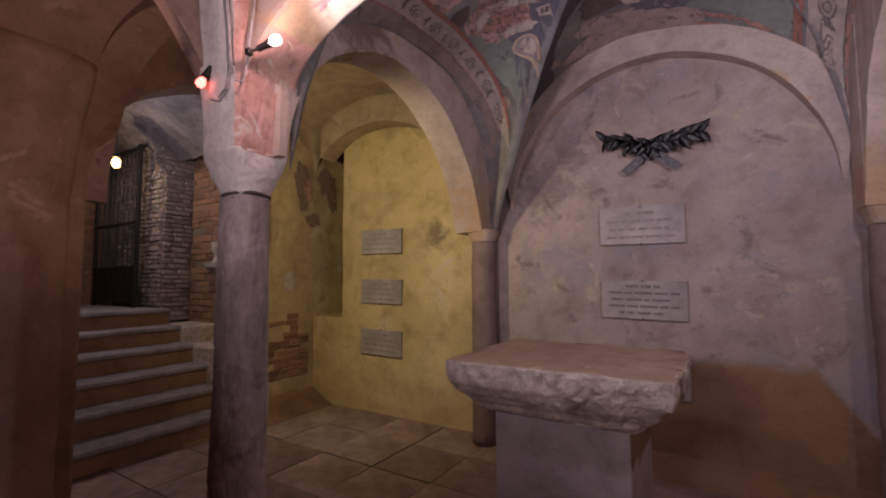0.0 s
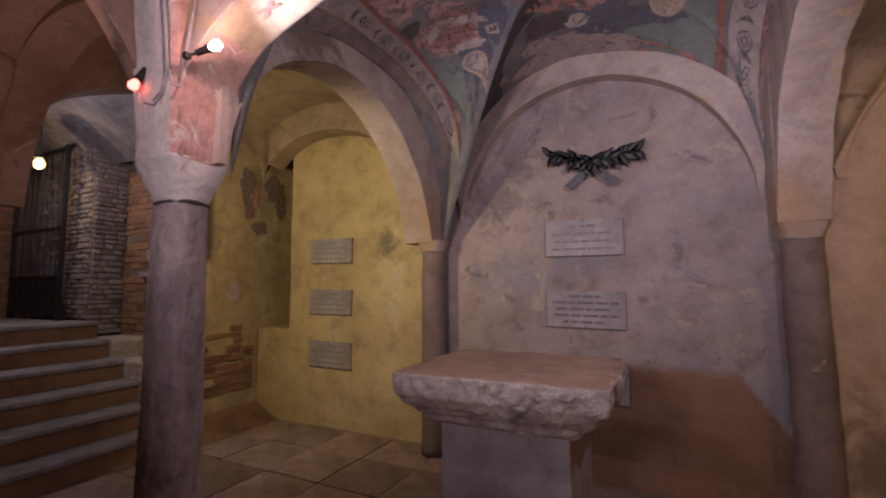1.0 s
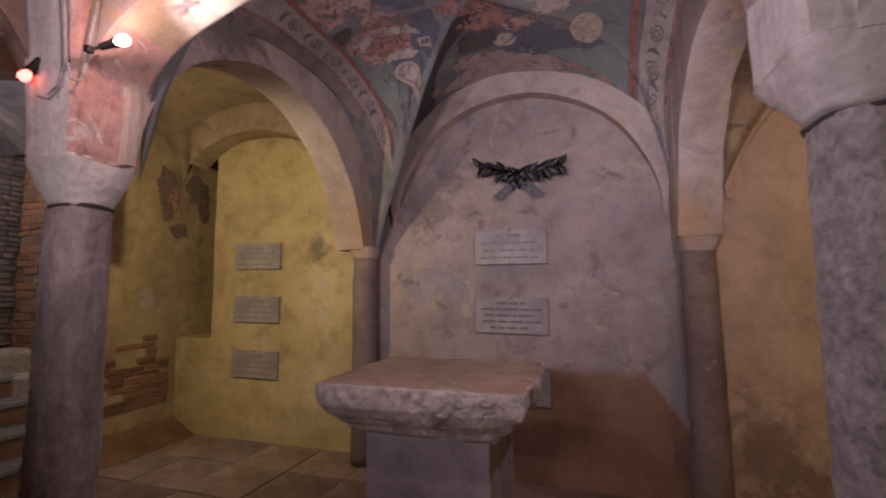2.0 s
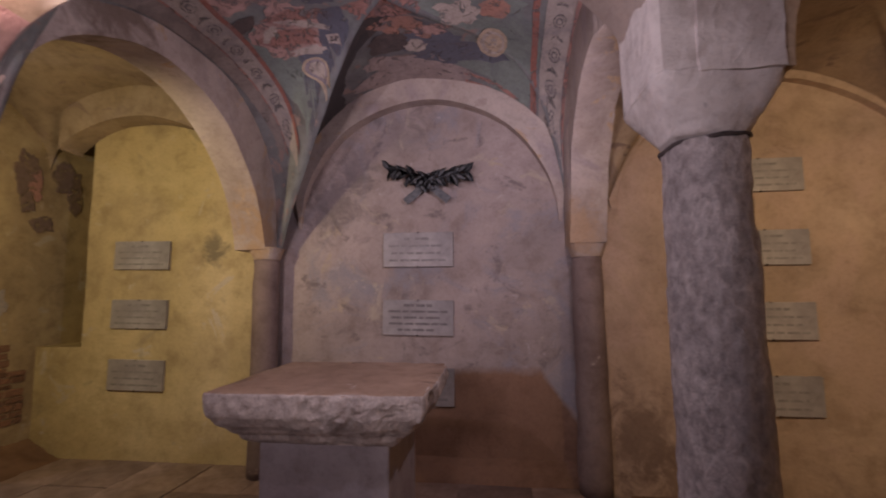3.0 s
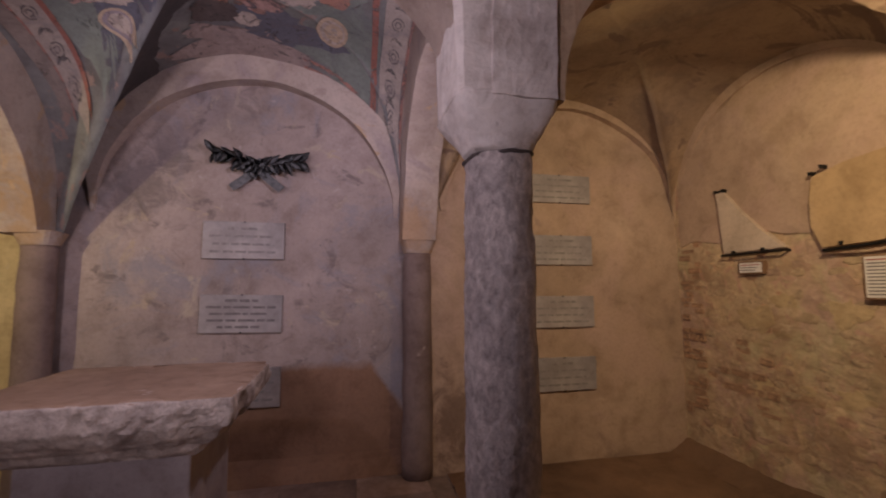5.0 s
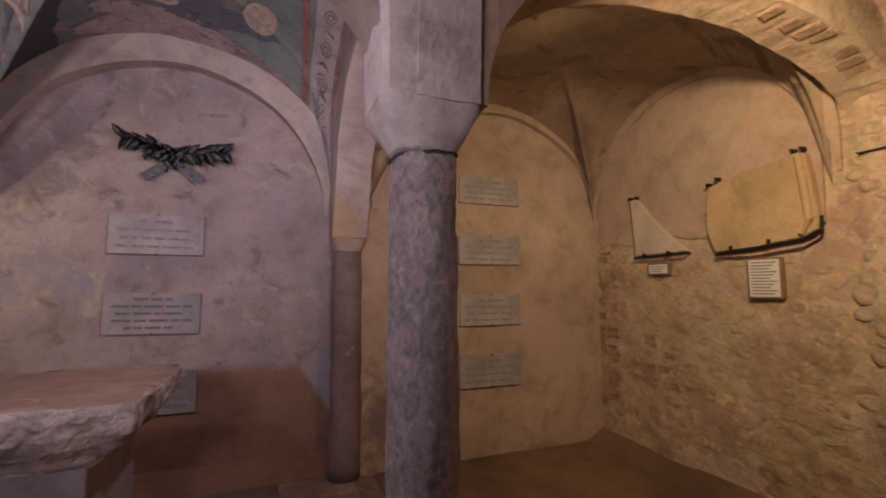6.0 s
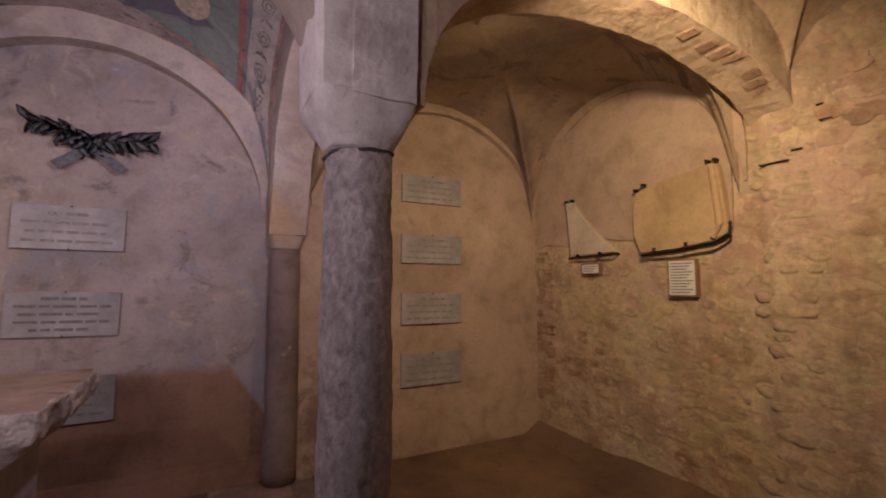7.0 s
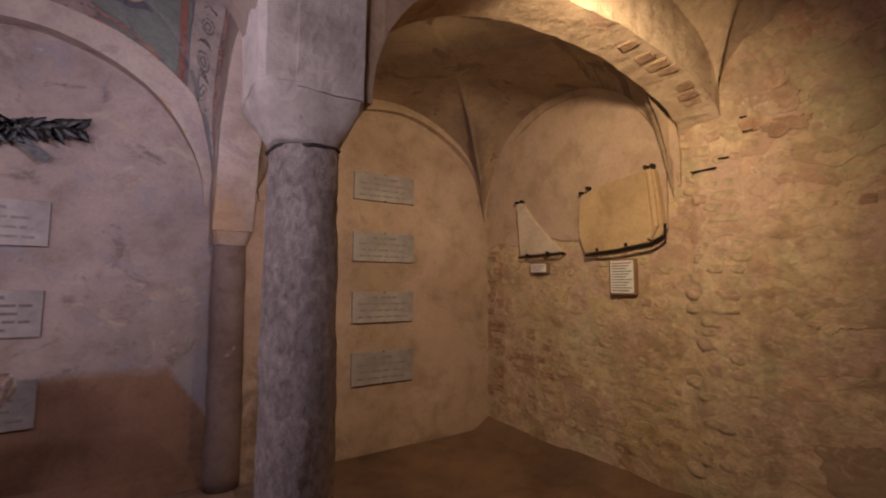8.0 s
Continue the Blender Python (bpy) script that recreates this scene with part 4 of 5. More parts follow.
def lantern():
    ob = thing("wall_lantern", "lit warm lantern on a short iron bracket", "lamp", (-5.45, -1.50, 2.86))
    part("bulb", lathe([(0.018, -0.06), (0.042, -0.035), (0.046, 0.02), (0.028, 0.05), (0.012, 0.07)], 16), M_WARMBULB, ob, "glowing warm glass", True)
    part("cap", lathe([(0.06, 0.06), (0.045, 0.085), (0.012, 0.10)], 16), M_IRON, ob)
    part("bracket", tube([(0, 0, 0.09), (0, 0, 0.3), (0, 0, 0.74)], 0.007), M_IRON, ob)
    return ob


lantern()


# ---- stone on a wall shelf ----
def shelf_piece():
    ob = thing("stone_bracket", "carved stone fragment resting on a dark wall bracket", "carving", (-4.50, -0.72, 1.62))
    part("bracket", rough(loft([ring_square(0, 0, h, z, 0.5) for z, h in ((-0.14, 0.05), (-0.06, 0.10), (0.0, 0.17), (0.05, 0.18))]), 0.01, 8), M_OLDSLATE, ob)
    part("fragment", rough(loft([ring_square(0.02, 0, h, z, 0.3) for z, h in ((0.052, 0.11), (0.13, 0.09), (0.2, 0.11), (0.30, 0.12))]), 0.012, 9), M_LIMESTONE, ob)
    return ob


shelf_piece()


# ---- lamps on the column ----
def spotlight(at, aim, bulb, label, arm):
    ob = thing("spotlight", label, "lamp", at, "spotlights clamped to the column")
    d = Vector(aim).normalized()
    q = d.to_track_quat("Z", "Y").to_matrix().to_4x4()

    def turned(bm):
        bm.transform(q)
        return bm
    part("bulb", turned(lathe([(0.012, -0.03), (0.026, -0.005), (0.033, 0.02), (0.026, 0.042), (0.008, 0.052)], 18)), bulb, ob, "glowing bulb", True)
    part("housing", turned(lathe([(0.010, -0.13), (0.020, -0.12), (0.022, -0.06), (0.030, -0.02), (0.028, -0.018), (0.018, -0.05)], 18)), M_IRON, ob)
    part("bracket", tube([d * -0.12, d * -0.12 + Vector(arm) * 0.5, Vector(arm) + d * -0.12], 0.009), M_IRON, ob)
    part("clamp", box(*(c for k in range(3) for c in ((Vector(arm) + d * -0.12)[k] - 0.02, (Vector(arm) + d * -0.12)[k] + 0.02)), 0.004), M_IRON, ob)
    ob.scale = (0.68, 0.68, 0.68)
    return ob


spotlight((-1.07, -2.585, 2.485), (0.8, 0.22, 0.22), M_BULB, "small black spotlight with a lit white bulb", (-0.05, -0.03, -0.02))
spotlight((-1.505, -2.65, 2.395), (-0.15, -0.25, -0.6), M_REDBULB, "small black spotlight with a lit red bulb", (0.0, 0.03, 0.0))
cable = thing("cable", "grey cable looping along the column impost", "cable")
part("strand", tube([(-1.30, -2.70, 3.0), (-1.30, -2.65, 2.6), (-1.31, -2.625, 2.42), (-1.35, -2.615, 2.33), (-1.42, -2.612, 2.29), (-1.48, -2.62, 2.31)], 0.006), M_CABLE, cable)
part("strand", tube([(-1.32, -2.70, 3.0), (-1.32, -2.65, 2.6), (-1.335, -2.625, 2.42), (-1.37, -2.615, 2.34), (-1.43, -2.612, 2.31)], 0.005), M_CABLE, cable)
part("strand", tube([(-1.18, -2.57, 3.0), (-1.225, -2.60, 2.5), (-1.24, -2.60, 2.38), (-1.25, -2.61, 2.34), (-1.26, -2.635, 2.34), (-1.265, -2.645, 2.40)], 0.005), M_CABLE, cable)


# ---- stone reliefs and labels on the east wall ----
def on_east(points, depth):
    """A flat piece standing off the east wall; points are (y, z)."""
    bm = bmesh.new()
    a = [bm.verts.new((0, y, z)) for y, z in points]
    b = [bm.verts.new((-depth, y, z)) for y, z in points]
    n = len(a)
    bm.faces.new(a)
    bm.faces.new(b[::-1])
    for i in range(n):
        bm.faces.new((a[i], b[i], b[(i + 1) % n], a[(i + 1) % n]))
    bmesh.ops.bevel(bm, geom=bm.edges[:], offset=0.006, segments=2, affect="EDGES")
    return bm


def fragment_small():
    ob = thing("stone_fragment", "triangular pale stone fragment on iron clamps", "carving", (3.865, 0, 0))
    part("slab", on_east([(-0.755, 2.24), (-0.83, 2.235), (-0.95, 2.08), (-1.15, 1.88), (-1.31, 1.745), (-0.80, 1.735)], 0.06), M_PALE, ob)
    part("support", tube([(0.0, -0.78, 1.725), (-0.07, -0.79, 1.72), (-0.07, -1.31, 1.727), (0.0, -1.31, 1.727)], 0.009), M_IRON, ob)
    for y, z in ((-0.76, 2.25), (-0.83, 2.25), (-0.9, 1.74), (-1.15, 1.745)):
        part("clamp", box(-0.075, -0.03, y - 0.012, y + 0.012, z - 0.012, z + 0.012, 0.003), M_IRON, ob)
    return ob


def fragment_large():
    ob = thing("stone_relief", "large ochre stone relief slab with a moulded edge on iron clamps", "carving", (3.865, 0, 0))
    pts = [(-1.53, 2.19), (-1.72, 2.235), (-1.95, 2.26), (-2.12, 2.285), (-2.165, 2.27), (-2.19, 2.1), (-2.215, 1.86), (-2.20, 1.80), (-2.12, 1.765), (-1.85, 1.735), (-1.56, 1.715), (-1.50, 1.86), (-1.50, 2.03)]
    part("slab", on_east(pts, 0.07), M_TERRA, ob)
    part("moulding", tube([(-0.075, -2.13, 2.26), (-0.08, -2.15, 2.1), (-0.08, -2.17, 1.87), (-0.075, -2.12, 1.79)], 0.022, 10), M_TERRA, ob, "worn rounded edge moulding")
    part("support", tube([(-0.06, -1.56, 1.70), (-0.085, -1.85, 1.715), (-0.085, -2.13, 1.75), (-0.08, -2.225, 1.80), (-0.08, -2.235, 1.88)], 0.011), M_IRON, ob)
    for y, z in ((-1.53, 2.21), (-1.60, 2.24), (-2.10, 2.30), (-2.15, 2.30), (-1.68, 1.74), (-1.93, 1.76)):
        part("clamp", box(-0.085, -0.03, y - 0.009, y + 0.009, z - 0.012, z + 0.012, 0.003), M_IRON, ob)
    return ob


def label_card(y0, y1, z0, z1, rows, label):
    ob = thing("info_label", label, "label", (3.835, 0, 0), "printed labels under the reliefs")
    part("board", box(-0.014, 0.03, y0 - 0.012, y1 + 0.012, z0 - 0.012, z1 + 0.012, 0.002), M_RISER, ob)
    paper = part("paper", box(-0.018, -0.0142, y0, y1, z0, z1), M_PAPER, ob)
    for i in range(rows):
        z = z1 - (z1 - z0) * (i + 0.9) / (rows + 0.8)
        part("print_line", box(-0.0195, -0.018, y0 + 0.015 + 0.02 * (i % 3), y1 - 0.012, z - 0.0035, z + 0.0035), M_INK if i else M_REDINK, paper)
    return ob


fragment_small()
fragment_large()
label_card(-1.115, -0.93, 1.578, 1.652, 3, "small framed paper label under the fragment")
label_card(-1.965, -1.775, 1.405, 1.645, 11, "framed printed paper label under the relief")


# ---- frescoes of the central vault ----
CEILING = bpy.data.objects["ceiling_centre"]


def on_vault(bm, off):
    """Drape a flat patch over the central vault, off in front of its plaster."""
    e = 0.004
    for v in bm.verts:
        x, y = min(max(v.co.x, BAY_C[0] + 0.012), BAY_C[1] - 0.012), min(max(v.co.y, BAY_C[2] + 0.012), BAY_C[3] - 0.012)
        v.co = Vector((x, y, centre_z(x, y)))
    was = [v.co.copy() for v in bm.verts]
    rough(bm, 0.012, 2.2, 4.0, 0.002)
    for v, p in zip(bm.verts, was):
        dx = (centre_z(p.x + e, p.y) - centre_z(p.x - e, p.y)) / (2 * e)
        dy = (centre_z(p.x, p.y + e) - centre_z(p.x, p.y - e)) / (2 * e)
        v.co += Vector((dx, dy, -1)).normalized() * off
    return bm


def blob(x, y, rx, ry, turn=0.0, wob=0.25, seed=0.0, rings=8, n=44):
    bm = bmesh.new()
    c, s = math.cos(radians(turn)), math.sin(radians(turn))
    rows = []
    for k in range(1, rings + 1):
        row = []
        for i in range(n):
            a = 2 * math.pi * i / n
            f = k / rings * (1 + wob * noise.noise(Vector((math.cos(a) * 1.6 + seed, math.sin(a) * 1.6, seed * 2))) + 0.5 * wob * noise.noise(Vector((math.cos(a) * 6 + seed, math.sin(a) * 6, seed))))
            px, py = rx * f * math.cos(a), ry * f * math.sin(a)
            row.append(bm.verts.new((x + c * px - s * py, y + s * px + c * py, 0)))
        rows.append(row)
    mid = bm.verts.new((x, y, 0))
    for i in range(n):
        bm.faces.new((mid, rows[0][i], rows[0][(i + 1) % n]))
        for a, b in zip(rows, rows[1:]):
            bm.faces.new((a[i], b[i], b[(i + 1) % n], a[(i + 1) % n]))
    return bm


def fresco(name, bm, material, off=0.006, label=""):
    return part(name, on_vault(bm, off), material, CEILING, label, smooth=True)


def groin_x(y):
    return BAY_C[0] + (BAY_C[1] - BAY_C[0]) / 2 * (BAY_C[3] - y) * 2 / (BAY_C[3] - BAY_C[2])


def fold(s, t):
    """Dark part of the north web, its shade painted in, from its groin to a ragged line."""
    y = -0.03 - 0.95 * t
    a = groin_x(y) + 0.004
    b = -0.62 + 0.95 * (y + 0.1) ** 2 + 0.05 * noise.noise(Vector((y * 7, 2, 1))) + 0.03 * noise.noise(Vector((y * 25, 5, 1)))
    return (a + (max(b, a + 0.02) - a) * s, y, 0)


fresco("shade_fold", grid(30, 60, fold), M_SHADEFOLD, 0.007, "fold of the groin with its shade painted dark")
for x, y, rx, ry, turn, mat, off, wob in (
        (-0.84, -0.80, 0.16, 0.36, -14, M_GREENISH, 0.005, 0.15), (0.86, -0.42, 0.19, 0.44, 4, M_GREENISH, 0.005, 0.15), (0.55, -1.0, 0.4, 0.3, 0, M_GREENISH, 0.005, 0.3),
        (-0.70, -1.03, 0.27, 0.20, -8, M_ROSE, 0.008, 0.35), (-0.74, -0.96, 0.17, 0.085, 15, M_RED, 0.010, 0.5), (-0.62, -1.12, 0.20, 0.05, 10, M_RED, 0.011, 0.5),
        (-0.64, -0.83, 0.15, 0.030, 4, M_CREAM, 0.012, 0.5), (-0.60, -1.03, 0.16, 0.030, 28, M_CREAM, 0.0125, 0.5), (-0.84, -1.04, 0.08, 0.035, -40, M_CREAM, 0.0122, 0.5),
        (-0.80, -1.50, 0.22, 0.22, 0, M_ROSE, 0.008, 0.4), (-0.42, -1.35, 0.18, 0.2, 0, M_SKY, 0.008, 0.4), (-0.94, -1.20, 0.10, 0.06, -30, M_SOOT, 0.009, 0.4),
        (-0.41, -0.96, 0.12, 0.16, 12, M_SKY, 0.009, 0.25), (-0.70, -0.64, 0.055, 0.17, 20, M_SKY, 0.0075, 0.2), (-0.60, -0.77, 0.14, 0.12, 0, M_SKY, 0.007, 0.25),
        (0.02, -0.20, 0.50, 0.16, 0, M_BARE, 0.0085, 0.22), (-0.12, -0.36, 0.26, 0.10, 20, M_BARE, 0.009, 0.4), (0.15, -0.36, 0.16, 0.09, 0, M_BARE, 0.0095, 0.5),
        (0.42, -0.44, 0.36, 0.13, 8, M_SKY, 0.010, 0.28), (0.20, -0.60, 0.26, 0.13, 0, M_SKY, 0.0098, 0.3), (-0.1, -0.62, 0.16, 0.12, 0, M_SOOT, 0.0105, 0.4), (0.62, -0.28, 0.22, 0.06, 8, M_GREENISH, 0.0105, 0.3),
        (0.02, -0.82, 0.20, 0.11, 10, M_ORANGE, 0.011, 0.4), (0.10, -0.55, 0.085, 0.07, 0, M_CREAM, 0.012, 0.5), (0.26, -0.74, 0.13, 0.07, -10, M_ROSE, 0.0125, 0.5), (0.20, -0.66, 0.05, 0.03, 20, M_ORANGE, 0.0135, 0.4), (-0.02, -1.05, 0.25, 0.12, 0, M_RED, 0.010, 0.4),
        (0.46, -0.92, 0.16, 0.12, 0, M_CREAM, 0.010, 0.5), (0.72, -0.95, 0.10, 0.10, 0, M_ORANGE, 0.011, 0.4)):
    fresco("fresco_patch", blob(x, y, rx, ry, turn, wob, x * 3 + y * 7), mat, off)


def medallion(x, y, r, ry, field, head):
    fresco("medallion", blob(x, y, r, ry, 0, 0.06, x), M_HALO, 0.014, "pale ochre halo")
    fresco("medallion_ring", blob(x, y, r * 0.80, ry * 0.80, 0, 0.06, x), field, 0.016)
    fresco("medallion_field", blob(x + 0.01, y, r * 0.62, ry * 0.60, 0, 0.15, x), head, 0.018)
    for k, (dx, dy, q) in enumerate(((-0.15, 0.1, 0.16), (0.2, 0.05, 0.14), (0.05, -0.22, 0.2))):
        fresco("medallion_mark", blob(x + r * dx, y + ry * dy, r * q, ry * q * 0.6, 20 * k, 0.5, x + k, 3, 16), M_BORDER, 0.020)


medallion(-0.632, -0.715, 0.118, 0.064, M_MAUVE, M_CREAM)
medallion(0.695, -0.57, 0.118, 0.17, M_CREAM, M_HALO)
fresco("painted_scroll", grid(6, 4, lambda s, t: (-0.475 + 0.10 * s - 0.012 * t, -0.850 - 0.055 * t, 0)), M_CREAM, 0.014)
for k in range(2):
    fresco("scroll_letter", grid(3, 3, lambda s, t: (-0.455 + 0.034 * k + 0.018 * s, -0.862 - 0.03 * t, 0)), M_SOOT, 0.017)


def strip(xc, half, y0, y1, material, off, n=70):
    return fresco("painted_band", grid(5, n, lambda s, t: (xc(y0 + (y1 - y0) * t) + half * (2 * s - 1), y0 + (y1 - y0) * t, 0)), material, off)


def left_line(y):
    return -1.085 + 0.16 * max(0.0, y + 1.1) ** 2


strip(lambda y: left_line(y) - 0.115, 0.05, -0.30, -2.0, M_MARGIN, 0.008)
strip(left_line, 0.066, -0.33, -2.0, M_BORDER, 0.010)
strip(lambda y: left_line(y) + 0.082, 0.015, -0.38, -2.0, M_BRIGHTRED, 0.013)
strip(lambda y: left_line(y) - 0.070, 0.006, -0.30, -2.0, M_RED, 0.013)
strip(lambda y: 1.150, 0.085, -0.045, -1.6, M_BORDER, 0.010)
strip(lambda y: 1.030 - 0.03 * min(1.0, -y), 0.022, -0.085, -1.6, M_BRIGHTRED, 0.013)
strip(lambda y: 1.255, 0.014, -0.03, -1.6, M_RED, 0.013)
for dy, half in ((0.0, 0.014), (0.075, 0.012)):
    fresco("arch_border", grid(40, 3, lambda s, t: (0.46 + 0.60 * s, -0.21 + dy + (0.24 - 1.2 * dy) * 0.60 * s + half * (2 * t - 1), 0)), M_RED, 0.014)


def rosette(x, y, r, ry):
    for k, (f, mat) in enumerate(((1.0, M_ROSEINK), (0.78, M_BORDER), (0.54, M_ROSEINK), (0.30, M_BORDER))):
        fresco("rosette", blob(x, y, r * f, ry * f, 0, 0.08, y, 3, 24), mat, 0.014 + 0.002 * k)


for i, y in enumerate((-0.405, -0.57, -0.80, -1.035, -1.28, -1.52)):
    size = 0.034 + 0.02 * min(1.0, -y)
    rosette(left_line(y), y, 0.038, size)
    for a in (50, -50, 0):
        fresco("painted_leaf", blob(left_line(y - 0.115) + 0.0004 * a, y - 0.115, 0.030, 0.010, a, 0.5, y, 3, 14), M_ROSEINK, 0.0145 + 0.00001 * a)
for y, gap in ((-0.068, 0.036), (-0.145, 0.064), (-0.285, 0.13), (-0.553, 0.155), (-0.872, 0.16), (-1.20, 0.16)):
    rosette(1.155, y, 0.042 if y < -0.1 else 0.03, min(0.07, gap * 0.46))
    for a in (50, -50, 0):
        fresco("painted_leaf", blob(1.155 + 0.0004 * a, y - gap, 0.032, 0.011, a, 0.5, y, 3, 14), M_ROSEINK, 0.0145 + 0.00001 * a)


# ---- fresco remains in the corner recess ----
def wall_blob(name, parent, plane, u, z, ru, rz, material, seed, thick=0.006, wob=0.5, n=30):
    """Irregular thin coat on a wall; plane: ('x', where) faces east, ('y', where) faces south."""
    pts = []
    for i in range(n):
        a = 2 * math.pi * i / n
        f = 1 + wob * noise.noise(Vector((math.cos(a) * 1.7 + seed, math.sin(a) * 1.7, seed * 3))) + 0.5 * wob * noise.noise(Vector((math.cos(a) * 6 + seed, math.sin(a) * 6, seed)))
        pts.append((u + ru * f * math.cos(a), z + rz * f * math.sin(a)))
    bm = bmesh.new()
    for f, d in ((1.0, 0.0), (0.97, thick), (0.5, thick * 1.1)):
        for uu, zz in pts:
            uu, zz = u + (uu - u) * f, z + (zz - z) * f
            bm.verts.new((plane[1] + d, uu, zz) if plane[0] == "x" else (uu, plane[1] - d, zz))
    bm.verts.ensure_lookup_table()
    for k in (0, 1):
        for i in range(n):
            j = (i + 1) % n
            bm.faces.new((bm.verts[k * n + i], bm.verts[k * n + j], bm.verts[(k + 1) * n + j], bm.verts[(k + 1) * n + i]))
    bm.faces.new([bm.verts[2 * n + i] for i in range(n)])
    return part(name, bm, material, parent)


RECESS = bpy.data.objects["wall_west_recess"]
for u, z, ru, rz, mat, seed in ((-0.20, 2.72, 0.11, 0.20, M_REMAIN, 1.0), (-0.10, 2.60, 0.07, 0.16, M_RED, 2.0), (-0.16, 2.42, 0.06, 0.12, M_REMAIN, 3.0), (-0.02, 2.22, 0.12, 0.08, M_REMAIN, 4.0), (0.22, 2.72, 0.15, 0.16, M_REMAIN, 5.0), (0.30, 2.5, 0.08, 0.12, M_REMAIN, 6.0), (-0.35, 1.45, 0.08, 0.12, M_BORDER, 7.0)):
    wall_blob("fresco_remain", RECESS, ("x", -3.752), u, z, ru, rz, mat, seed)


# ---- bricks ----
def brick_mesh(name, material):
    bm = box(-0.5, 0.5, -0.5, 0.5, -0.5, 0.5, 0.06, segments=1)
    return finish(name, bm, material)


ME_OLD = brick_mesh("brick", M_BRICKOLD)
ME_RED, ME_GREY = brick_mesh("brick", M_BRICK), brick_mesh("brick", M_BRICKGREY)
RND = random.Random(11)


def brick(parent, me, at, size, turn=(0, 0, 0)):
    ob = new("brick", me)
    ob.parent = parent
    ob.matrix_local = pose(*at, *turn) @ Matrix.Diagonal((*size, 1))
    return ob


def courses(parent, me, axis, face, u0, u1, z0, z1, length, height, proud, keep=1.0, jitter=0.006, sign=1):
    """Courses of bricks on a face; axis is the one that they run along, sign the way the face looks."""
    row, z = 0, z0
    while z < z1:
        h = height * RND.uniform(0.72, 1.22)
        u = u0 - (length / 2 if row % 2 else 0)
        while u < u1:
            ln = length * RND.uniform(0.5, 1.25)
            a, b = max(u, u0), min(u + ln, u1)
            if b - a > 0.05 and RND.random() < keep:
                d = face + sign * (proud * RND.uniform(0.2, 1.0) - 0.05)
                size = (b - a - 0.012, 0.1, h - 0.012) if axis == "x" else (0.1, b - a - 0.012, h - 0.012)
                m = (a + b) / 2
                brick(parent, me, (m, d, z + h / 2) if axis == "x" else (d, m, z + h / 2), size, [RND.uniform(-2.2, 2.2) for _ in range(3)])
            u += ln
        z += h
        row += 1


courses(PIER, ME_GREY, "x", -0.93, -6.85, -5.52, 1.14, 3.55, 0.17, 0.062, 0.045, 0.97, sign=-1)
courses(PIER, ME_GREY, "y", -5.52, -0.93, -0.56, 0.95, 3.55, 0.17, 0.062, 0.045, 0.97)
courses(WALL_STAIR, ME_RED, "x", -0.56, -5.5, -4.0, 0.76, 3.3, 0.26, 0.085, 0.02, 0.95, sign=-1)
courses(WALL_END, ME_RED, "y", -7.4, -2.6, -0.9, 1.14, 3.2, 0.26, 0.09, 0.02, 0.95)
courses(RECESS, ME_RED, "y", -3.752, -0.92, -0.06, 0.34, 0.80, 0.24, 0.065, 0.012, 0.8)
courses(RECESS, ME_RED, "y", -3.754, -0.80, -0.20, 0.80, 1.06, 0.24, 0.065, 0.010, 0.5)
courses(WALL_EAST, ME_OLD, "y", 3.850, -0.52, -0.26, 0.35, 2.2, 0.15, 0.06, 0.008, 0.6, sign=-1)
courses(WALL_EAST, ME_OLD, "y", 3.864, -1.15, -0.50, 0.5, 1.70, 0.17, 0.06, 0.006, 0.22, sign=-1)
courses(WALL_EAST, ME_OLD, "y", 3.864, -3.9, -2.6, 0.3, 1.9, 0.15, 0.07, 0.004, 0.05, sign=-1)

ARCH_R = bpy.data.objects["front_arch_right"]
ME_VOUSSOIR = brick_mesh("brick", M_VOUSSOIR)
for i in (0, 1, 2, 4, 5, 6, 8):
    w = radians(38 + 4.1 * i + RND.uniform(-0.8, 0.8))
    x, z = 2.66 + 1.32 * math.cos(w), 2.06 + 0.79 * math.sin(w) ** 0.72
    a = math.atan2(math.sin(w) / 0.79, math.cos(w) / 1.32)
    ln = RND.uniform(0.08, 0.17)
    proud = RND.uniform(0.0395, 0.0455)
    brick(ARCH_R, ME_VOUSSOIR, (x + proud * math.cos(a), -2.209 - 0.065 * x - 0.115 + ln / 2 + RND.uniform(0.0, 0.04), z + proud * math.sin(a)), (0.09, ln, RND.uniform(0.050, 0.062)), (RND.uniform(-6, 6), -math.degrees(a), RND.uniform(-4, 4)))


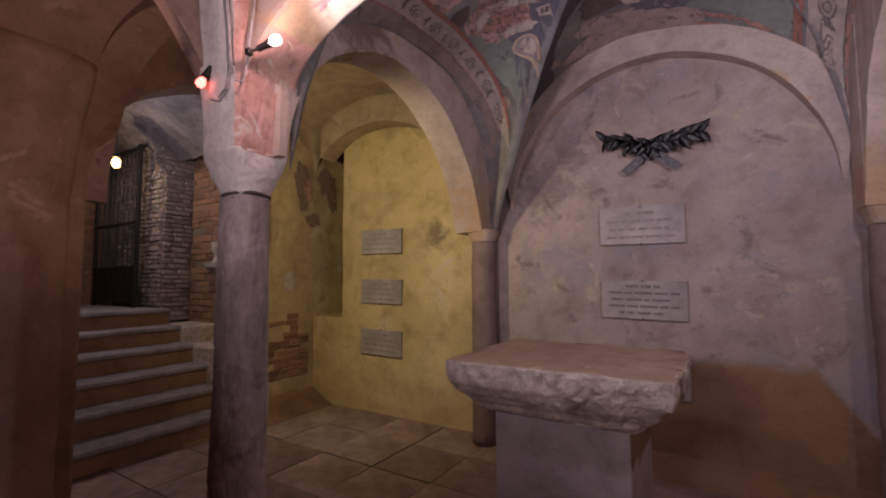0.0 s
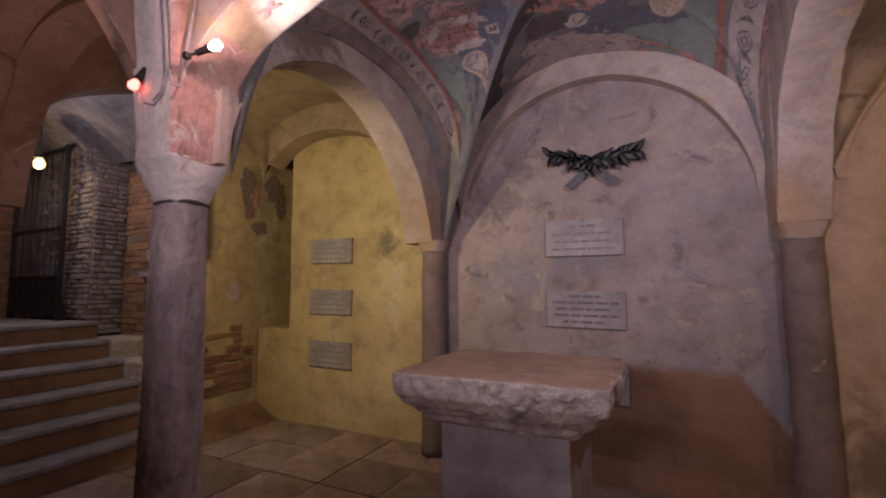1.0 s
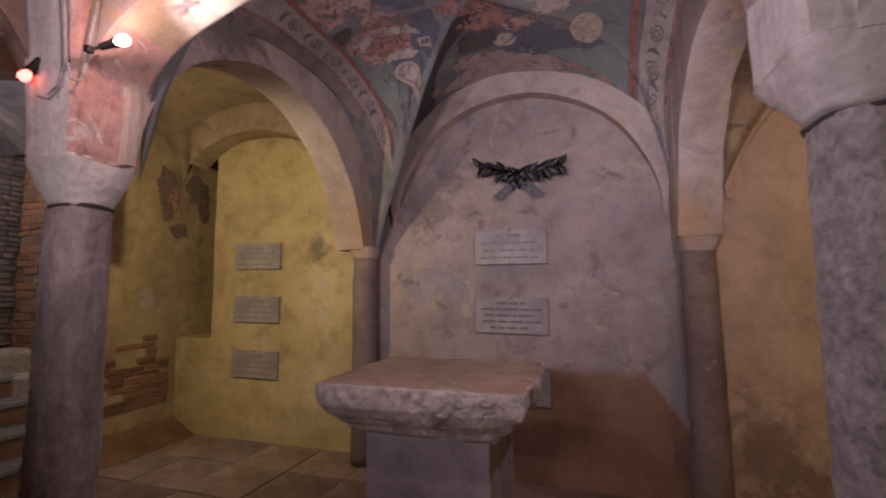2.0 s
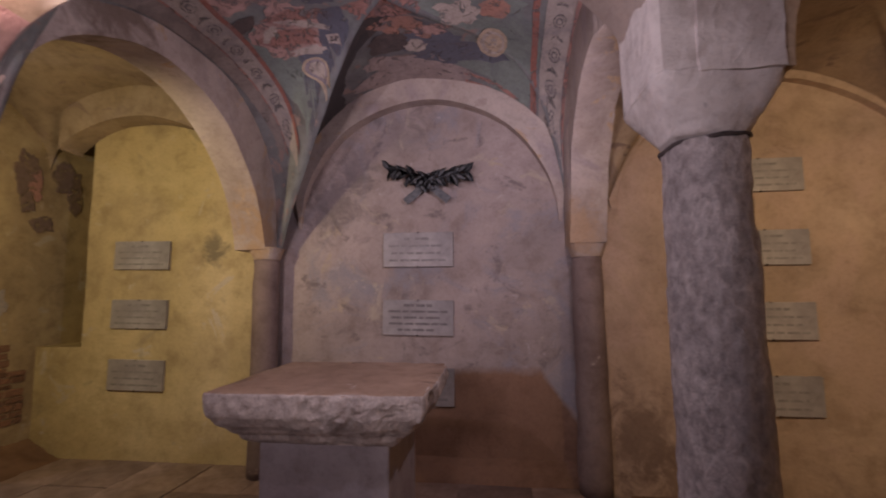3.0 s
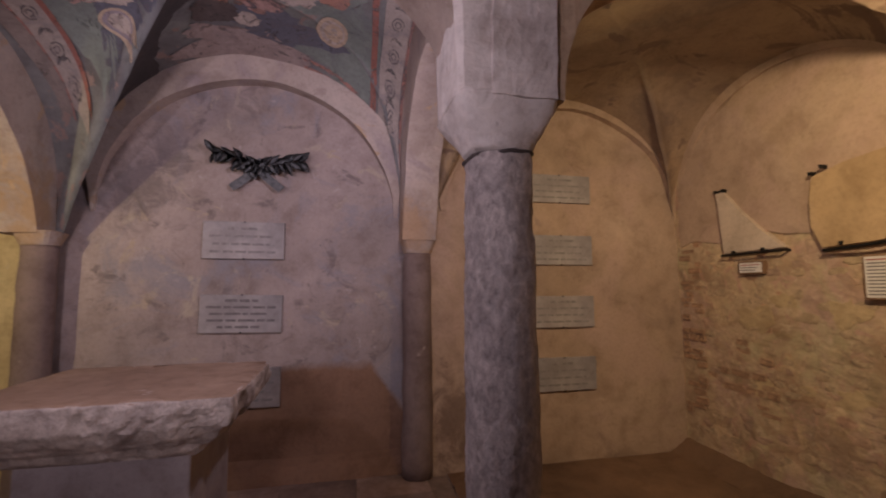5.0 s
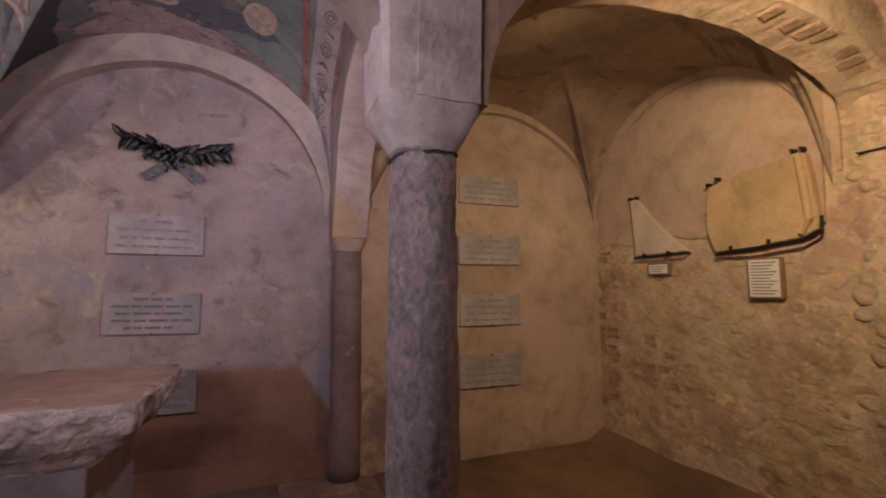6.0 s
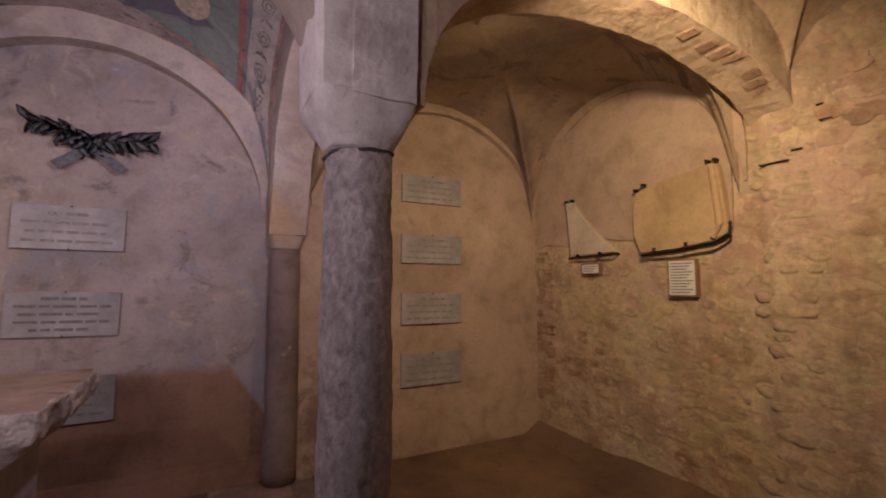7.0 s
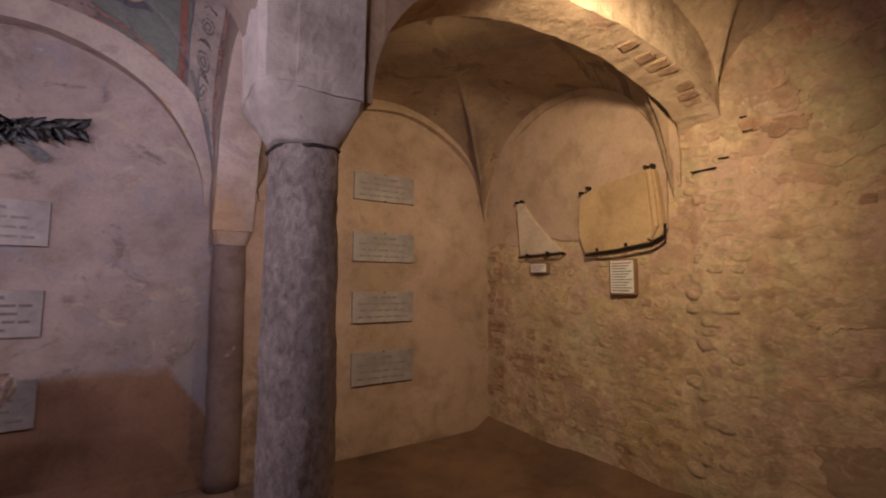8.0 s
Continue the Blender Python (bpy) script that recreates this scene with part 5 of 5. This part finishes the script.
# ---- layered plaster coats and stones on the east wall ----
def east_coat(y, z, ry, rz, material, seed, thick):
    n, rings = 40, 6
    bm = bmesh.new()
    rows = []
    for k in range(rings + 1):
        f0 = (0.25, 0.5, 0.75, 0.92, 0.99, 1.0, 1.02)[k]
        row = []
        for i in range(n):
            a = 2 * math.pi * i / n
            f = f0 * (1 + 0.55 * noise.noise(Vector((math.cos(a) * 1.5 + seed, math.sin(a) * 1.5, seed * 3))) + 0.28 * noise.noise(Vector((math.cos(a) * 5 + seed, math.sin(a) * 5, seed))))
            yy, zz = y + ry * f * math.cos(a), z + rz * f * math.sin(a)
            d = thick if k < 5 else (thick * 0.5 if k == 5 else -0.01)
            row.append(bm.verts.new((3.86 + east_relief(yy, zz) - d, yy, zz)))
        rows.append(row)
    for i in range(n):
        for a, b in zip(rows, rows[1:]):
            bm.faces.new((a[i], b[i], b[(i + 1) % n], a[(i + 1) % n]))
    bm.faces.new(rows[0])
    return part("plaster_coat", bm, material, WALL_EAST, smooth=False)


def stone_mesh(name, material, seed):
    """A flat-faced irregular stone, one unit across, worn at its rim."""
    bm = bmesh.new()
    n, rows = 11, []
    for f, d in ((1.0, 0.35), (0.90, -0.20), (0.72, -0.42), (0.40, -0.5)):
        row = []
        for i in range(n):
            a = 2 * math.pi * i / n
            c, q = math.cos(a), math.sin(a)
            r = 0.5 * f / max(abs(c), abs(q)) ** 0.85 * (1 + 0.30 * noise.noise(Vector((c * 1.8 + seed, q * 1.8, seed))))
            row.append(bm.verts.new((d + 0.10 * noise.noise(Vector((c * 3, q * 3 + seed, f))), r * c, r * q)))
        rows.append(row)
    for a, b in zip(rows, rows[1:]):
        for i in range(n):
            bm.faces.new((a[i], a[(i + 1) % n], b[(i + 1) % n], b[i]))
    bm.faces.new(rows[-1])
    return finish(name, bm, material, True)


STONES = [stone_mesh("stone", m, 1.7 * k) for k, m in enumerate((M_FIELDSTONE, M_FIELDSTONE, M_PINKSTONE, M_FIELDSTONE))]


def rubble(y0, y1, z0, z1, height, keep, proud):
    """Courses of irregular stones, half sunk in the plaster of the east wall."""
    z = z0
    while z < z1:
        h = height * RND.uniform(0.7, 1.3)
        y = y0 + RND.uniform(0.0, 0.1)
        while y < y1:
            ln = h * RND.uniform(1.1, 2.6)
            zz = z + h / 2 + 0.02 * noise.noise(Vector((y * 2, z, 4)))
            if RND.random() < keep:
                ob = new("stone", RND.choice(STONES))
                ob.parent = WALL_EAST
                ob.matrix_local = pose(3.86 + east_relief(y + ln / 2, zz) + 0.012 - RND.uniform(0.2, 1.0) * proud, y + ln / 2, zz, RND.uniform(-7, 7), RND.uniform(-4, 4), RND.uniform(-4, 4)) @ Matrix.Diagonal((0.024, ln * 0.98, h * 0.96, 1))
            y += ln
        z += h


rubble(-2.28, -0.55, 0.22, 1.66, 0.070, 0.42, 0.0045)
rubble(-2.74, -2.47, 0.25, 2.45, 0.075, 0.60, 0.007)
for i in range(60):
    y, z = RND.uniform(-4.4, -2.85), RND.uniform(0.1, 2.9)
    big = RND.uniform(0.05, 0.20)
    east_coat(y, z, big, big * RND.uniform(0.45, 0.9), RND.choice((M_RUBBLE, M_RUBBLE, M_RUBBLE, M_DEEPCOAT if z < 1.5 else M_RUBBLE)), i * 1.37, RND.uniform(0.002, 0.006))
for i in range(26):
    y, z = RND.uniform(-2.4, -0.7), RND.uniform(0.3, 1.6)
    big = RND.uniform(0.05, 0.15)
    east_coat(y, z, big, big * RND.uniform(0.35, 0.8), RND.choice((M_COAT, M_RUBBLE, M_RUBBLE)), i * 2.1, RND.uniform(0.002, 0.005))

for y, z, ry, rz in ((-3.02, 2.83, 0.035, 0.05), (-2.88, 2.64, 0.05, 0.045), (-2.93, 2.52, 0.06, 0.05), (-2.77, 2.42, 0.09, 0.04), (-2.92, 2.37, 0.11, 0.055)):
    east_coat(y, z, ry, rz, M_VOUSSOIR, y * 9, 0.008)


def lunette(s, t):
    """Smooth plaster of the wall field under the east arch."""
    y = -0.30 - 1.92 * s
    top = 2.10 + 0.99 * math.sqrt(max(0.0, 1 - ((y + 1.30) / 1.03) ** 2))
    z = 1.84 + 0.10 * noise.noise(Vector((y * 3, 0, 0))) + (top - 1.84) * t
    return (3.86 + 0.5 * east_relief(y, z) - 0.016, y, z)


part("lunette_coat", backed(grid(60, 40, lunette), (0.04, 0, 0)), M_RIGHT, WALL_EAST, "smoother buff plaster above the reliefs")
for y, z, w in ((-2.48, 2.20, 0.075), (-2.60, 2.25, 0.025), (-2.72, 2.47, 0.014), (-2.74, 2.38, 0.025)):
    ob = thing("iron_cramp", "short black iron cramp driven into the rubble wall", "cramp", (3.815, y, z), "iron cramps in the wall")
    part("bar", box(-0.003, 0.04, -w, w, -0.0022, 0.0022, 0.001), M_IRON, ob)
    part("point", box(-0.005, 0.04, w - 0.003, w + 0.003, -0.004, 0.004, 0.001), M_IRON, ob)


# ---- bank of rubble at the foot of the side wall, and floor tiles ----
ob = part("rubble_bank", rough(grid(30, 8, lambda s, t: (-3.80 + 0.42 * t, -0.98 + 1.0 * s, 0.20 * (1 - t) ** 1.4)), 0.02, 5, 2.0, 0.008), M_RISER, smooth=True)
tagged(ob, "brown rubble bank at the foot of the side wall", "bank", kind="structure")
ob = part("earth_bank", rough(grid(50, 8, lambda s, t: (3.92 - 0.28 * t, -3.6 + 3.4 * s, 0.15 * (1 - t) ** 1.3 - 0.005)), 0.015, 4, 5.0, 0.006), M_EARTH, smooth=True)
tagged(ob, "brown earth bank along the rubble wall", "bank", kind="structure")

bm = box(-0.5, 0.5, -0.5, 0.5, -1.0, 0.0, 0.012, segments=1)
ME_TILE = finish("tile", bm, M_TILE)
for i in range(-3, 8):
    for j in range(-1, 9):
        x, y = -2.4 + 0.55 * i + 0.275, -0.5 - 0.55 * j + 0.275
        if x > 1.6 or (x < -3.3 and y < -2.4):
            continue
        ob = new("tile", ME_TILE)
        ob.parent = FLOOR
        ob.matrix_local = pose(x + RND.uniform(-0.006, 0.006), y + RND.uniform(-0.006, 0.006), RND.uniform(-0.003, 0.003), RND.uniform(-0.4, 0.4), RND.uniform(-0.4, 0.4), RND.uniform(-1, 1)) @ Matrix.Diagonal((0.544 + RND.uniform(-0.007, 0.002), 0.544 + RND.uniform(-0.007, 0.002), 0.03, 1))
